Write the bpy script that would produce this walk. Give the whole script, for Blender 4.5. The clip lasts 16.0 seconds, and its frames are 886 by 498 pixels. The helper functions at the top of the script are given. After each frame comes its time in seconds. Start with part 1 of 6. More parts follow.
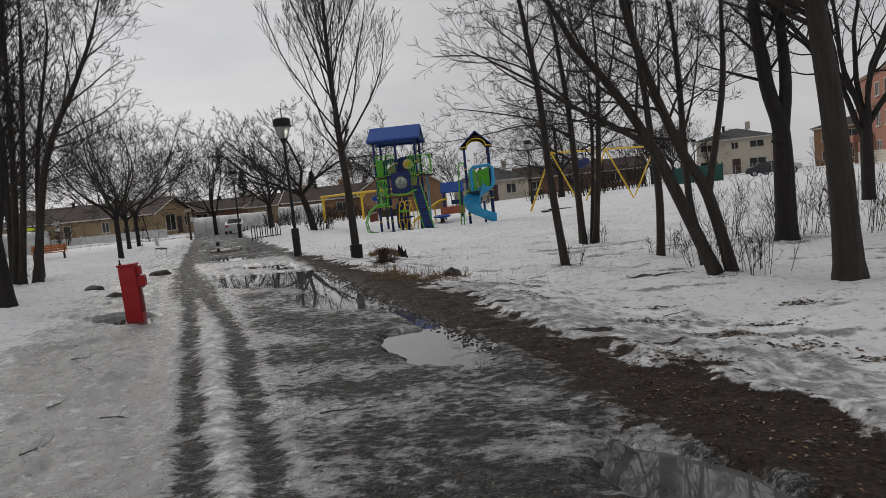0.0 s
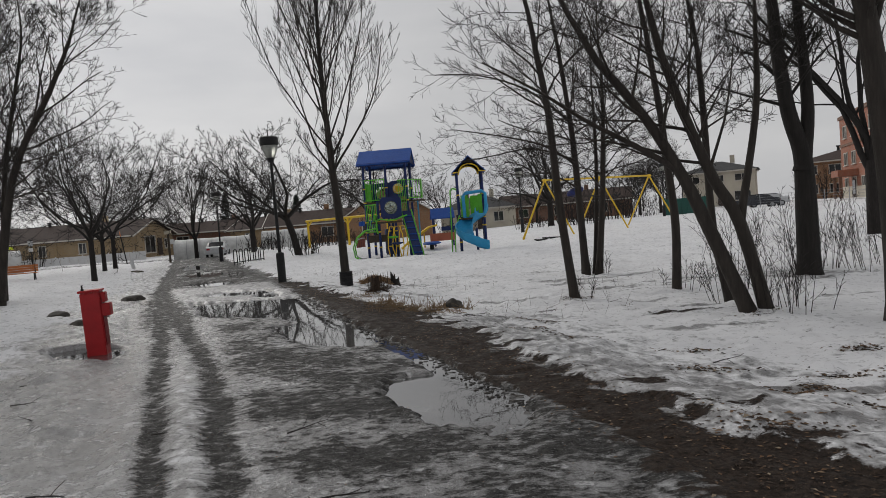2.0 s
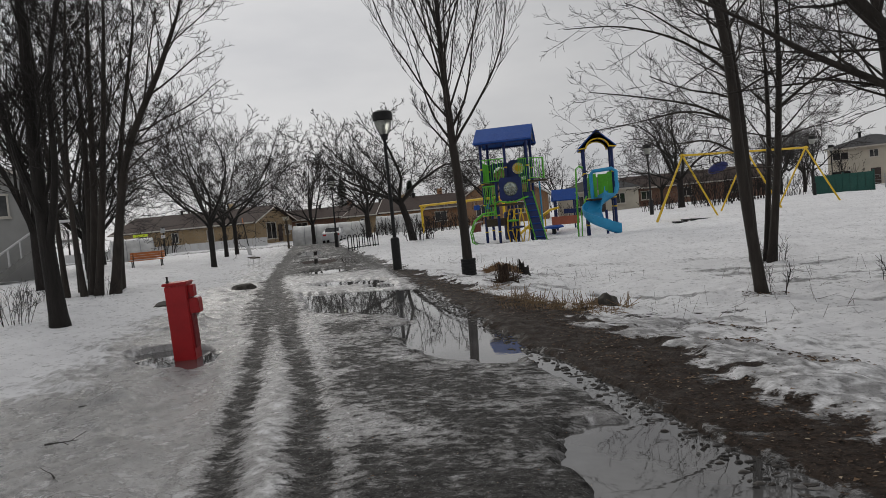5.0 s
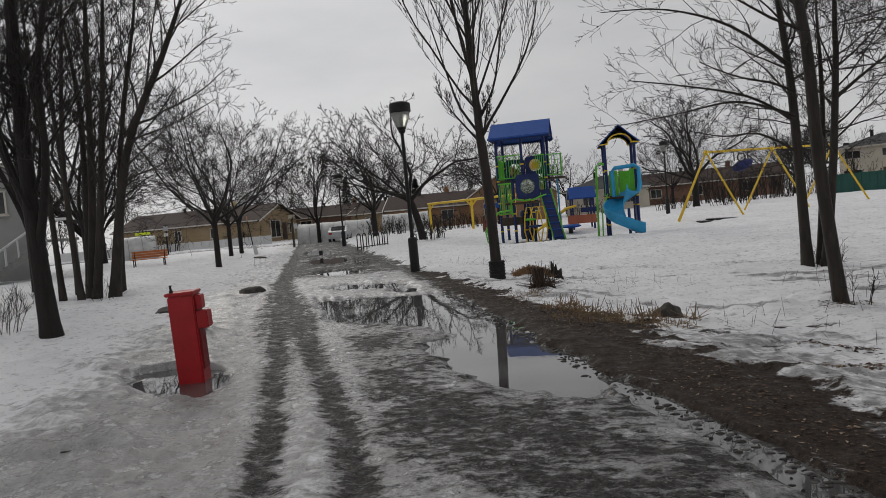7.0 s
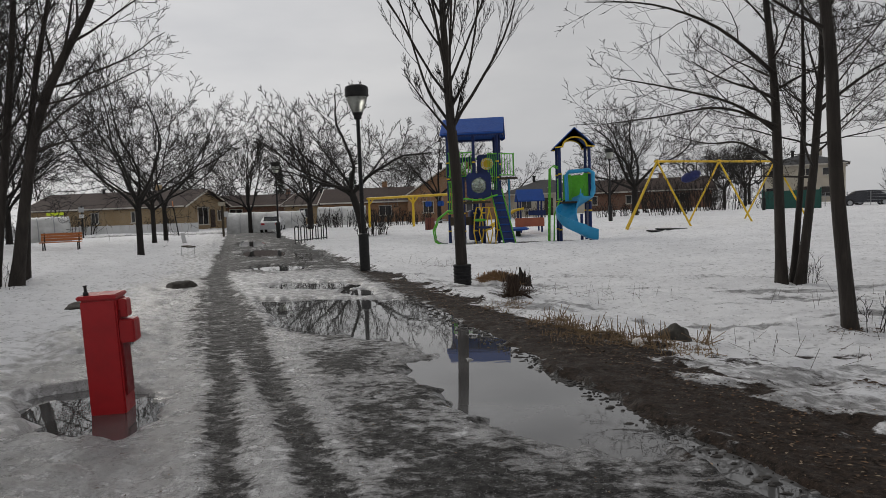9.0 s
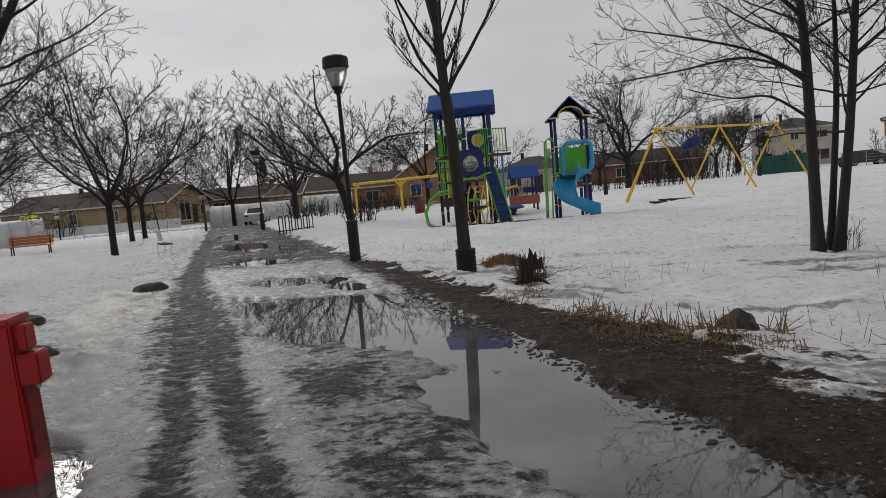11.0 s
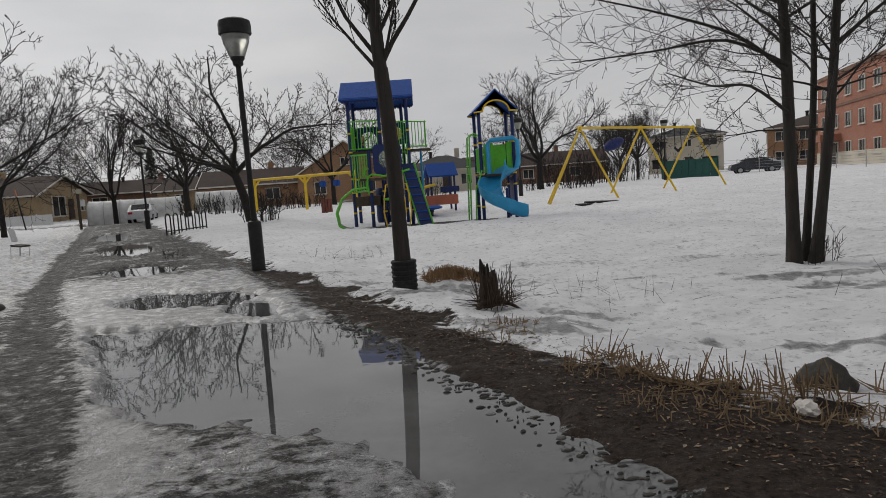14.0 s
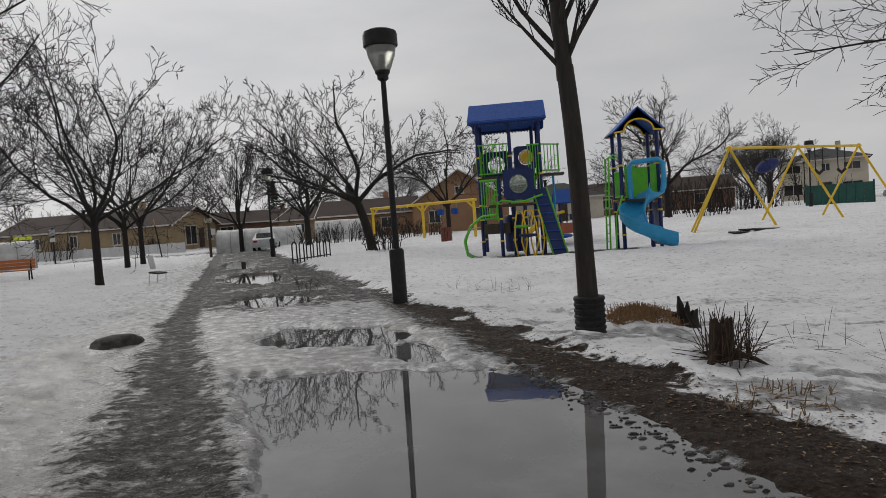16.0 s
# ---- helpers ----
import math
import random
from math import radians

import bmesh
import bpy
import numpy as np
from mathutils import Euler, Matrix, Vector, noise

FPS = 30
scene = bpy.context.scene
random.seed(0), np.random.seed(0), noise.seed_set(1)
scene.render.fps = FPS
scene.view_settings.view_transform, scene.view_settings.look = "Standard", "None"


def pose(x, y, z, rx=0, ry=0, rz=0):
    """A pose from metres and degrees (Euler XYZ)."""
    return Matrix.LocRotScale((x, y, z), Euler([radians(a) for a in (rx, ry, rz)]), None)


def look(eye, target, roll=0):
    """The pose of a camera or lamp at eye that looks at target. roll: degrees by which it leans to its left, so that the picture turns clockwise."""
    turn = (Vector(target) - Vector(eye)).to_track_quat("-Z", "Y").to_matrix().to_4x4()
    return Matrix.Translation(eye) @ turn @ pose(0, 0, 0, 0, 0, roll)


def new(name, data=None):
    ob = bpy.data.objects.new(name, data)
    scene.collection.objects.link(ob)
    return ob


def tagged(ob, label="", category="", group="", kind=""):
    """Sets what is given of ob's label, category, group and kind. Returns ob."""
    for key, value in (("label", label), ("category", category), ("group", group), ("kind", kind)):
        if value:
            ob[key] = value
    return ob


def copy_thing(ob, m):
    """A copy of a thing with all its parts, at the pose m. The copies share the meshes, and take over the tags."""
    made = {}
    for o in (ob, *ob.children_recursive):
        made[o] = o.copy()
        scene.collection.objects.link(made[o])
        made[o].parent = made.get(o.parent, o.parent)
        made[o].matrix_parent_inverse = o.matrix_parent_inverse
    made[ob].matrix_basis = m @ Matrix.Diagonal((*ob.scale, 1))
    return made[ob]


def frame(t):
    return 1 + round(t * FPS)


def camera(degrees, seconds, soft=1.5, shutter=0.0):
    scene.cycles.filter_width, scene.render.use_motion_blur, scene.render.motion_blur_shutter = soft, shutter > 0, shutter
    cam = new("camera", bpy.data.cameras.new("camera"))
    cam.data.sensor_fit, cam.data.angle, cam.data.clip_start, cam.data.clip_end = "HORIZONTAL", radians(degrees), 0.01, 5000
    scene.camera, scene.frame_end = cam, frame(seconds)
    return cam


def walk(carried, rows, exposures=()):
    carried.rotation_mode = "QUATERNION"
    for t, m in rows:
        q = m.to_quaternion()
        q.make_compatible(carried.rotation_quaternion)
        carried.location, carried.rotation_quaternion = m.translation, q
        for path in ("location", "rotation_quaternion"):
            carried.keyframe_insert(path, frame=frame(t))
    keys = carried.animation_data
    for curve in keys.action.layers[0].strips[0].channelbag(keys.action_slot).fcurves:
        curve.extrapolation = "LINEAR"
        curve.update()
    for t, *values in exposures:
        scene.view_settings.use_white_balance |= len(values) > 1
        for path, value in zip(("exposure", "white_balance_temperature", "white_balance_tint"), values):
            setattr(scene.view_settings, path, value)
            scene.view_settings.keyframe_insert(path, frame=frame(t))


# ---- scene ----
cam = camera(68.0, 16.0, soft=0.8)
PATH = [
    (0, (1.952, -0.588, 1.628), (1.876, 1.404, 1.468), -5.6),
    (0.5, (1.904, -0.318, 1.632), (1.95, 1.678, 1.516), -4.2),
    (1, (1.773, -0.082, 1.597), (1.739, 1.915, 1.503), -2.8),
    (1.5, (1.718, 0.289, 1.589), (1.659, 2.285, 1.483), -2.4),
    (2, (1.56, 0.581, 1.601), (1.542, 2.579, 1.519), -4.5),
    (2.5, (1.521, 1.006, 1.587), (1.429, 3.0, 1.463), -4.3),
    (3, (1.573, 1.288, 1.571), (1.468, 3.28, 1.427), -4.9),
    (3.5, (1.359, 1.643, 1.552), (1.363, 3.635, 1.372), -3.4),
    (4, (1.206, 1.972, 1.527), (1.083, 3.961, 1.362), -5.3),
    (4.5, (1.093, 2.446, 1.518), (0.744, 4.412, 1.42), -5.3),
    (7, (0.203, 3.996, 1.576), (-0.16, 5.96, 1.473), -5.0),
    (7.5, (0.045, 4.311, 1.547), (-0.175, 6.297, 1.466), -3.5),
    (8, (-0.21, 4.627, 1.564), (-0.525, 6.6, 1.469), -3.3),
    (8.5, (-0.368, 4.979, 1.547), (-0.627, 6.955, 1.385), -3.0),
    (9, (-0.642, 5.281, 1.606), (-0.797, 7.271, 1.482), -2.0),
    (9.5, (-0.659, 5.643, 1.55), (-0.829, 7.631, 1.412), -5.5),
    (12, (-1.214, 7.533, 1.526), (-1.201, 9.525, 1.339), -1.6),
    (12.5, (-1.276, 7.931, 1.554), (-1.068, 9.915, 1.405), -2.3),
    (13, (-1.257, 8.397, 1.533), (-1.074, 10.389, 1.509), -2.8),
    (13.5, (-1.354, 8.71, 1.493), (-1.269, 10.704, 1.355), -3.2),
    (14, (-1.521, 9.17, 1.517), (-1.349, 11.153, 1.316), -3.8),
    (14.5, (-1.643, 9.506, 1.503), (-1.502, 11.498, 1.396), -5.7),
    (15, (-1.916, 9.976, 1.529), (-2.15, 11.961, 1.45), -4.4),
    (15.5, (-2.203, 10.329, 1.516), (-2.363, 12.321, 1.461), -2.5),
    (16, (-2.408, 10.712, 1.475), (-2.548, 12.705, 1.385), -4.0),
]
walk(cam, [(t, look(eye, target, roll)) for t, eye, target, roll in PATH])

# ---- world and light ----
world = bpy.data.worlds.new("overcast_sky")
scene.world = world
world.use_nodes = True
wn, wl = world.node_tree.nodes, world.node_tree.links
wn.clear()
w_out = wn.new("ShaderNodeOutputWorld")
w_bg = wn.new("ShaderNodeBackground")
w_sky = wn.new("ShaderNodeTexSky")
w_sky.sky_type = "NISHITA"
w_sky.sun_disc = False
SUN_EL, SUN_AZ = radians(30), radians(-36)
w_sky.sun_elevation, w_sky.sun_rotation = SUN_EL, SUN_AZ
w_hsv = wn.new("ShaderNodeHueSaturation")
w_hsv.inputs["Saturation"].default_value = 0.25
w_hsv.inputs["Value"].default_value = 0.055
w_tc = wn.new("ShaderNodeTexCoord")
w_map = wn.new("ShaderNodeMapping")
w_map.inputs["Scale"].default_value = (1.3, 1.3, 4.5)
w_noise = wn.new("ShaderNodeTexNoise")
w_noise.inputs["Scale"].default_value = 1.6
w_noise.inputs["Detail"].default_value = 7
w_noise.inputs["Roughness"].default_value = 0.52
w_ramp = wn.new("ShaderNodeValToRGB")
w_ramp.color_ramp.elements[0].position, w_ramp.color_ramp.elements[0].color = 0.3, (0.5, 0.505, 0.525, 1)
w_ramp.color_ramp.elements[1].position, w_ramp.color_ramp.elements[1].color = 0.72, (0.69, 0.685, 0.685, 1)
w_mix = wn.new("ShaderNodeMix")
w_mix.data_type = "RGBA"
w_mix.inputs[0].default_value = 0.88
wl.new(w_tc.outputs["Generated"], w_map.inputs[0])
wl.new(w_map.outputs[0], w_noise.inputs["Vector"])
wl.new(w_noise.outputs[0], w_ramp.inputs[0])
wl.new(w_sky.outputs[0], w_hsv.inputs["Color"])
wl.new(w_hsv.outputs[0], w_mix.inputs[6])
wl.new(w_ramp.outputs[0], w_mix.inputs[7])
wl.new(w_mix.outputs[2], w_bg.inputs[0])
# the cloud is thinner and brighter round the veiled sun
w_dot = wn.new("ShaderNodeVectorMath")
w_dot.operation = "DOT_PRODUCT"
w_dot.inputs[1].default_value = (math.sin(SUN_AZ) * math.cos(SUN_EL), math.cos(SUN_AZ) * math.cos(SUN_EL), math.sin(SUN_EL))
w_glow = wn.new("ShaderNodeMapRange")
w_glow.interpolation_type = "SMOOTHSTEP"
w_glow.inputs[1].default_value, w_glow.inputs[2].default_value = 0.75, 1.0
w_glow.inputs[3].default_value, w_glow.inputs[4].default_value = 0.9, 1.15
wl.new(w_tc.outputs["Generated"], w_dot.inputs[0])
wl.new(w_dot.outputs["Value"], w_glow.inputs[0])
wl.new(w_glow.outputs[0], w_bg.inputs[1])
wl.new(w_bg.outputs[0], w_out.inputs[0])

sun_data = bpy.data.lights.new("sun", "SUN")
sun_data.energy, sun_data.angle, sun_data.color = 0.95, radians(25), (1.0, 0.96, 0.9)
sun = new("sun", sun_data)
sun_dir = Vector((math.sin(SUN_AZ) * math.cos(SUN_EL), math.cos(SUN_AZ) * math.cos(SUN_EL), math.sin(SUN_EL)))
sun.matrix_world = look(sun_dir * 60, (0, 0, 0))
scene.view_settings.exposure = 0.0


# ---- materials ----
class Nodes:
    """Short writing for a node material."""

    def __init__(self, name, rough=0.8, metal=0.0, ior=1.45):
        self.mat = bpy.data.materials.new(name)
        self.mat.use_nodes = True
        self.n, self.l = self.mat.node_tree.nodes, self.mat.node_tree.links
        self.p = self.n["Principled BSDF"]
        self.p.inputs["Roughness"].default_value = rough
        self.p.inputs["Metallic"].default_value = metal
        self.p.inputs["IOR"].default_value = ior
        self.tc = self.n.new("ShaderNodeTexCoord")

    def noise(self, scale, detail=4, rough=0.55, stretch=None, coords="Object", w=0.0):
        t = self.n.new("ShaderNodeTexNoise")
        t.inputs["Scale"].default_value = scale
        t.inputs["Detail"].default_value = detail
        t.inputs["Roughness"].default_value = rough
        src = self.tc.outputs[coords]
        m = self.n.new("ShaderNodeMapping")
        m.inputs["Location"].default_value = (w, w * 0.7, w * 1.3)
        if stretch:
            m.inputs["Scale"].default_value = stretch
        self.l.new(src, m.inputs[0])
        self.l.new(m.outputs[0], t.inputs["Vector"])
        return t.outputs[0]

    def ramp(self, fac, *stops):
        r = self.n.new("ShaderNodeValToRGB")
        while len(r.color_ramp.elements) < len(stops):
            r.color_ramp.elements.new(0.5)
        for e, (p, c) in zip(r.color_ramp.elements, stops):
            e.position = p
            e.color = (c, c, c, 1) if isinstance(c, (int, float)) else (*c, 1)
        self.link(fac, r.inputs[0])
        return r.outputs[0]

    def link(self, a, b):
        if isinstance(a, (int, float)):
            b.default_value = (a, a, a, 1) if b.type == "RGBA" else a
        elif isinstance(a, tuple):
            b.default_value = (*a, 1)
        else:
            self.l.new(a, b)

    def mix(self, fac, a, b, blend="MIX"):
        m = self.n.new("ShaderNodeMix")
        m.data_type, m.blend_type = "RGBA", blend
        self.link(fac, m.inputs[0])
        self.link(a, m.inputs[6])
        self.link(b, m.inputs[7])
        return m.outputs[2]

    def math(self, op, a, b=0.0):
        m = self.n.new("ShaderNodeMath")
        m.operation = op
        self.link(a, m.inputs[0])
        self.link(b, m.inputs[1])
        return m.outputs[0]

    def attr(self, name):
        a = self.n.new("ShaderNodeAttribute")
        a.attribute_name = name
        return a.outputs["Fac"]

    def random(self):
        return self.n.new("ShaderNodeObjectInfo").outputs["Random"]

    def color(self, c):
        self.link(c, self.p.inputs["Base Color"])
        return self

    def rough(self, r):
        self.link(r, self.p.inputs["Roughness"])
        return self

    def bump(self, h, strength=0.4, dist=0.02):
        b = self.n.new("ShaderNodeBump")
        b.inputs["Strength"].default_value = strength
        b.inputs["Distance"].default_value = dist
        self.link(h, b.inputs["Height"])
        self.l.new(b.outputs[0], self.p.inputs["Normal"])
        return self


def painted(name, c, rough=0.45, wear=0.12, metal=0.0, scale=9.0):
    """Paint or plastic with faint streaks, dirt and an uneven gloss."""
    m = Nodes(name, rough, metal)
    dark = tuple(v * (1 - 2.2 * wear) for v in c)
    light = tuple(min(1, v * (1 + wear) + 0.01) for v in c)
    fac = m.mix(0.5, m.noise(scale, 5, 0.6), m.noise(scale * 0.23, 3, 0.5, (1, 1, 0.35)))
    m.color(m.ramp(fac, (0.3, dark), (0.52, c), (0.72, light)))
    m.rough(m.ramp(m.noise(scale * 1.7, 3), (0.3, max(0.05, rough - 0.1)), (0.7, min(1, rough + 0.15))))
    m.bump(m.noise(scale * 6, 3), 0.12, 0.004)
    return m.mat


def bark(name, c, scale=14.0):
    m = Nodes(name, 0.9)
    grain = m.noise(scale, 6, 0.65, (1, 1, 0.16))
    big = m.noise(1.1, 3, 0.5, (1, 1, 0.6), w=3.0)
    dark = tuple(v * 0.45 for v in c)
    light = tuple(v * 1.7 for v in c)
    m.color(m.mix(m.ramp(big, (0.35, 0.0), (0.7, 0.45)), m.ramp(grain, (0.3, dark), (0.55, c), (0.75, light)), tuple(v * 1.25 for v in (c[0], c[1] * 1.03, c[2] * 0.95))))
    m.bump(grain, 0.9, 0.03)
    return m.mat


M_BARK = bark("grey_brown_bark", (0.034, 0.028, 0.024))
M_BARK_DARK = bark("dark_bark", (0.016, 0.0135, 0.012))
M_TWIG = bark("twig_bark", (0.019, 0.0155, 0.014), 30)
M_BLACK = painted("black_paint", (0.005, 0.005, 0.0055), 0.55, 0.2)
M_RED = painted("red_enamel", (0.36, 0.008, 0.012), 0.4, 0.16, scale=5)
M_REDDARK = painted("dark_red_enamel", (0.2, 0.006, 0.01), 0.5, 0.2)
M_BLUE = painted("navy_painted_steel", (0.004, 0.017, 0.1), 0.5, 0.15)
M_ROOFBLUE = painted("blue_moulded_plastic", (0.001, 0.058, 0.3), 0.6, 0.1)
M_GREEN = painted("lime_green_paint", (0.11, 0.46, 0.03), 0.42, 0.12)
M_SLIDE = painted("sky_blue_plastic", (0.03, 0.3, 0.55), 0.35, 0.1, scale=4)
M_YELLOW = painted("yellow_paint", (0.68, 0.45, 0.02), 0.45, 0.12)
M_DECK = painted("brown_coated_deck", (0.06, 0.045, 0.03), 0.7, 0.2)
M_ORANGE = painted("orange_stained_wood", (0.5, 0.17, 0.05), 0.6, 0.15)
M_RUBBER = painted("black_rubber", (0.01, 0.01, 0.011), 0.75, 0.2)
M_STEEL = painted("galvanised_steel", (0.35, 0.36, 0.37), 0.4, 0.1, 0.8)


# ---- ground: one sheet of snow, ice, wet path and soil ----
TABLES = {}


def lattice(x, y, seed):
    """Smooth value noise in [-1, 1] on arrays."""
    if seed not in TABLES:
        TABLES[seed] = np.random.RandomState(seed).rand(256, 256) * 2 - 1
    table = TABLES[seed]
    xi, yi = np.floor(x).astype(int), np.floor(y).astype(int)
    fx, fy = x - xi, y - yi
    fx, fy = fx * fx * (3 - 2 * fx), fy * fy * (3 - 2 * fy)
    a, b = table[xi % 256, yi % 256], table[(xi + 1) % 256, yi % 256]
    c, d = table[xi % 256, (yi + 1) % 256], table[(xi + 1) % 256, (yi + 1) % 256]
    return (a * (1 - fx) + b * fx) * (1 - fy) + (c * (1 - fx) + d * fx) * fy


def fbm(x, y, scale, octaves, seed, gain=0.5):
    total, amp = np.zeros_like(x), 1.0
    for k in range(octaves):
        total += amp * lattice(x * scale + 17.3 * k, y * scale - 9.1 * k, seed + k)
        scale, amp = scale * 2.07, amp * gain
    return total


def step(a, b, v):
    u = np.clip((v - a) / (b - a), 0, 1)
    return u * u * (3 - 2 * u)


# pools of meltwater: across the path, along it, half widths
POOLS = [(3.85, 10.8, 0.75, 1.5), (4.1, 6.4, 0.62, 1.0), (4.45, 8.6, 0.2, 1.5), (3.1, 19.4, 1.1, 0.95), (3.9, 18.0, 0.35, 0.7), (2.7, 24.3, 0.9, 1.2),
         (2.6, 31.5, 1.0, 3.2), (2.3, 41, 0.9, 4.0), (0.12, 10.38, 0.66, 0.74), (4.1, 2.2, 0.35, 1.2)]
MOUNDS = [(-0.4, 19.3, 0.6, 0.17), (-0.6, 18.8, 0.45, 0.1), (0.6, 17.2, 0.6, 0.1)]


def pool_field(s, y):
    f = np.zeros_like(s)
    for ps, py, rs, ry in POOLS:
        f = np.maximum(f, 1.6 - ((s - ps) / rs) ** 2 - ((y - py) / ry) ** 2)
    # the wide pool before the slim tree, with its slanting near shore
    shore = np.interp(s, [1.8, 2.2, 2.9, 3.3, 3.8, 4.1], [14.3, 13.8, 13.5, 13.0, 12.5, 11.6])
    wide = np.minimum(np.minimum((s - 1.88) / 0.35, (4.66 - s) / 0.45), np.minimum((17.1 - y) / 0.7, (y - shore) / 0.8))
    return np.maximum(f, np.clip(0.67 + wide, 0, 1.6))


def ground_fields(x, y):
    """Height and the covers of the ground (soil, wet path, grey ice) at x, y."""
    s = x + 0.4 * y
    edge = 0.15 * fbm(x, y, 0.9, 5, 3, 0.6)
    se = s + 0.7 * edge
    verge = 1.18 - 0.045 * np.clip(y - 4, 0, 12)
    path = step(verge - 0.3, verge + 0.12, se) * (1 - step(4.5, 4.8, se))
    left = 1 - step(verge - 0.9, verge + 0.1, se)
    inner = np.interp(y, [0, 4, 5, 7.5, 9, 13, 14.5, 16, 24], [4.42, 4.45, 4.6, 4.58, 4.42, 4.42, 4.5, 4.58, 4.75])
    outer = np.interp(y, [0, 4, 8, 10, 12, 12.8, 13.5, 14.3, 16, 19, 24, 34], [5.5, 5.4, 5.45, 5.68, 5.8, 6.25, 6.2, 5.7, 5.5, 5.35, 5.2, 5.05])
    ruin = fbm(x, y, 1.7, 5, 51)
    crumb = fbm(x, y, 4.5, 4, 57, 0.6)
    right = step(outer - 0.25, outer + 0.5, se)
    # slow shape of the land
    swale = -0.34 * step(5.0, 8.5, s) * (1 - step(20, 30, y)) * step(-30, -5, y + 40)
    hill = 0.1 * step(26, 33, y) + 0.24 * step(2, 10, x) * step(30, 38, y) + 0.1 * step(4, 22, x) * step(36, 58, y)
    z = swale + right * hill
    z = z + left * (0.07 + 0.1 * step(-1, -6, s)) + 0.035 * right + 0.05 * step(outer - 0.03, outer + 0.16, se + 0.16 * ruin)
    z = z + (0.045 * step(inner - 0.3, inner + 0.6, se) + 0.012 * crumb * step(inner - 0.3, inner + 0.1, se)) * (1 - right)
    # lumps of old snow
    snowy = np.clip(left + right, 0, 1)
    lumps = 0.05 * fbm(x, y, 0.45, 3, 11) + 0.06 * np.abs(fbm(x, y, 1.5, 4, 21, 0.6)) + 0.017 * fbm(x, y, 5.0, 3, 25)
    z = z + snowy * lumps
    # the path: ruts, ridges and pools
    spread = 0.13 + 0.1 * step(9, 15, y)
    track_a = 1.44 - 0.033 * np.clip(y - 4.3, 0, 18) - s - 0.3 * edge
    track_b = 1.95 - 0.075 * np.clip(y - 8, 0, 13) - s - 0.3 * edge
    ruts = np.clip(np.exp(-(track_a / spread) ** 2) + np.exp(-(track_b / (spread + 0.02)) ** 2), 0, 1.15)
    slush = fbm(x, y, 3.6, 5, 31, 0.65)
    z = z + path * (0.052 + 0.011 * slush + 0.008 * fbm(x, y, 0.5, 2, 35) - 0.022 * ruts)
    ridge = np.exp(-((0.5 * (track_a + track_b)) / 0.14) ** 2) * (1 - step(7, 11, y))
    z = z + path * ridge * (0.012 + 0.02 * np.abs(crumb))
    pf = pool_field(s + 0.4 * edge, y) + 0.28 * fbm(x, y, 1.3, 5, 41, 0.6) + 0.2 * crumb
    pool = step(0.35, 1.0, pf)
    basin = np.maximum(path, step(5.0, 4.5, s) * step(3.9, 4.1, s))
    z = z - pool * (basin * 0.1 + (1 - basin) * 0.17 * step(1.2, 0.4, s))
    for mx, my, r, h in MOUNDS:
        z = z + h * np.exp(-((x - mx) ** 2 + (y - my) ** 2) / r ** 2)
    yard = np.exp(-(((x - 0.6) / 4.6) ** 4 + ((y - 35.4) / 3.8) ** 4))
    z = z * (1 - yard) - 0.02 * yard
    # covers
    sheet_left = np.interp(y, [16.2, 17, 21, 29], [1.9, 1.52, 1.25, 1.3])
    ice_sheet = step(16.2, 17.0, y + 0.5 * edge) * (1 - step(22, 25, y)) * step(sheet_left - 0.05, sheet_left + 0.12, se) * (1 - step(4.3, 4.65, se))
    soil = step(inner - 0.16, inner + 0.2, se + 0.2 * crumb) * (1 - step(outer - 0.2, outer + 0.2, se + 0.3 * ruin + 0.2 * crumb))
    soil = soil * (1 - 0.55 * step(22, 30, y))
    bare = 0.55 * step(0.6, 0.9, ruin) * step(5.2, 5.6, s) * (1 - step(6.8, 8.0, s)) * (1 - step(12, 15, y))
    for bx, by, rx in ((3.6, 5.6, 0.34), (3.8, 4.8, 0.3), (3.2, 6.45, 0.3), (2.2, 8.6, 0.4), (5.4, 11.6, 0.7), (3.0, 12.9, 0.6)):
        bare = np.maximum(bare, 0.95 * np.exp(-(((x - bx) / rx) ** 2 + ((y - by) / 0.13) ** 2)) + 0.25 * crumb * np.exp(-(((x - bx) / rx) ** 2 + ((y - by) / 0.2) ** 2)))
    soil = np.maximum(soil, bare)
    brown = np.exp(-(((s - 3.1) / 0.62) ** 2 + ((y - 7.9) / 0.75) ** 2)) + 0.9 * np.exp(-(((s - 2.75) / 0.55) ** 2 + ((y - 12.0) / 0.9) ** 2)) + 0.7 * np.exp(-(((s - 3.5) / 0.5) ** 2 + ((y - 4.4) / 0.7) ** 2))
    blotch = fbm(x * 0.8, y * 1.2, 1.5, 4, 61, 0.6)
    wet = np.clip(ruts * (1.15 + 0.35 * slush), 0, 1)
    mid_path = path * step(1.95, 2.4, s) * (1 - ice_sheet)
    wet = np.maximum(wet, mid_path * (0.66 + 0.45 * np.clip(blotch + 0.4 * slush, -0.7, 1)))
    wet = np.maximum(wet, mid_path * np.clip(brown, 0, 1) * (0.85 + 0.3 * slush))
    wet = np.maximum(wet, path * step(10, 14, y) * (1 - step(1.7, 1.95, s + 0.09 * np.clip(y - 14.5, 0, 8))) * (0.74 + 0.3 * slush))
    wet = np.maximum(wet, path * 1.05 * step(21.5, 24, y + 1.5 * ruin) * (1 - 0.55 * step(0.2, 0.6, ruin)))
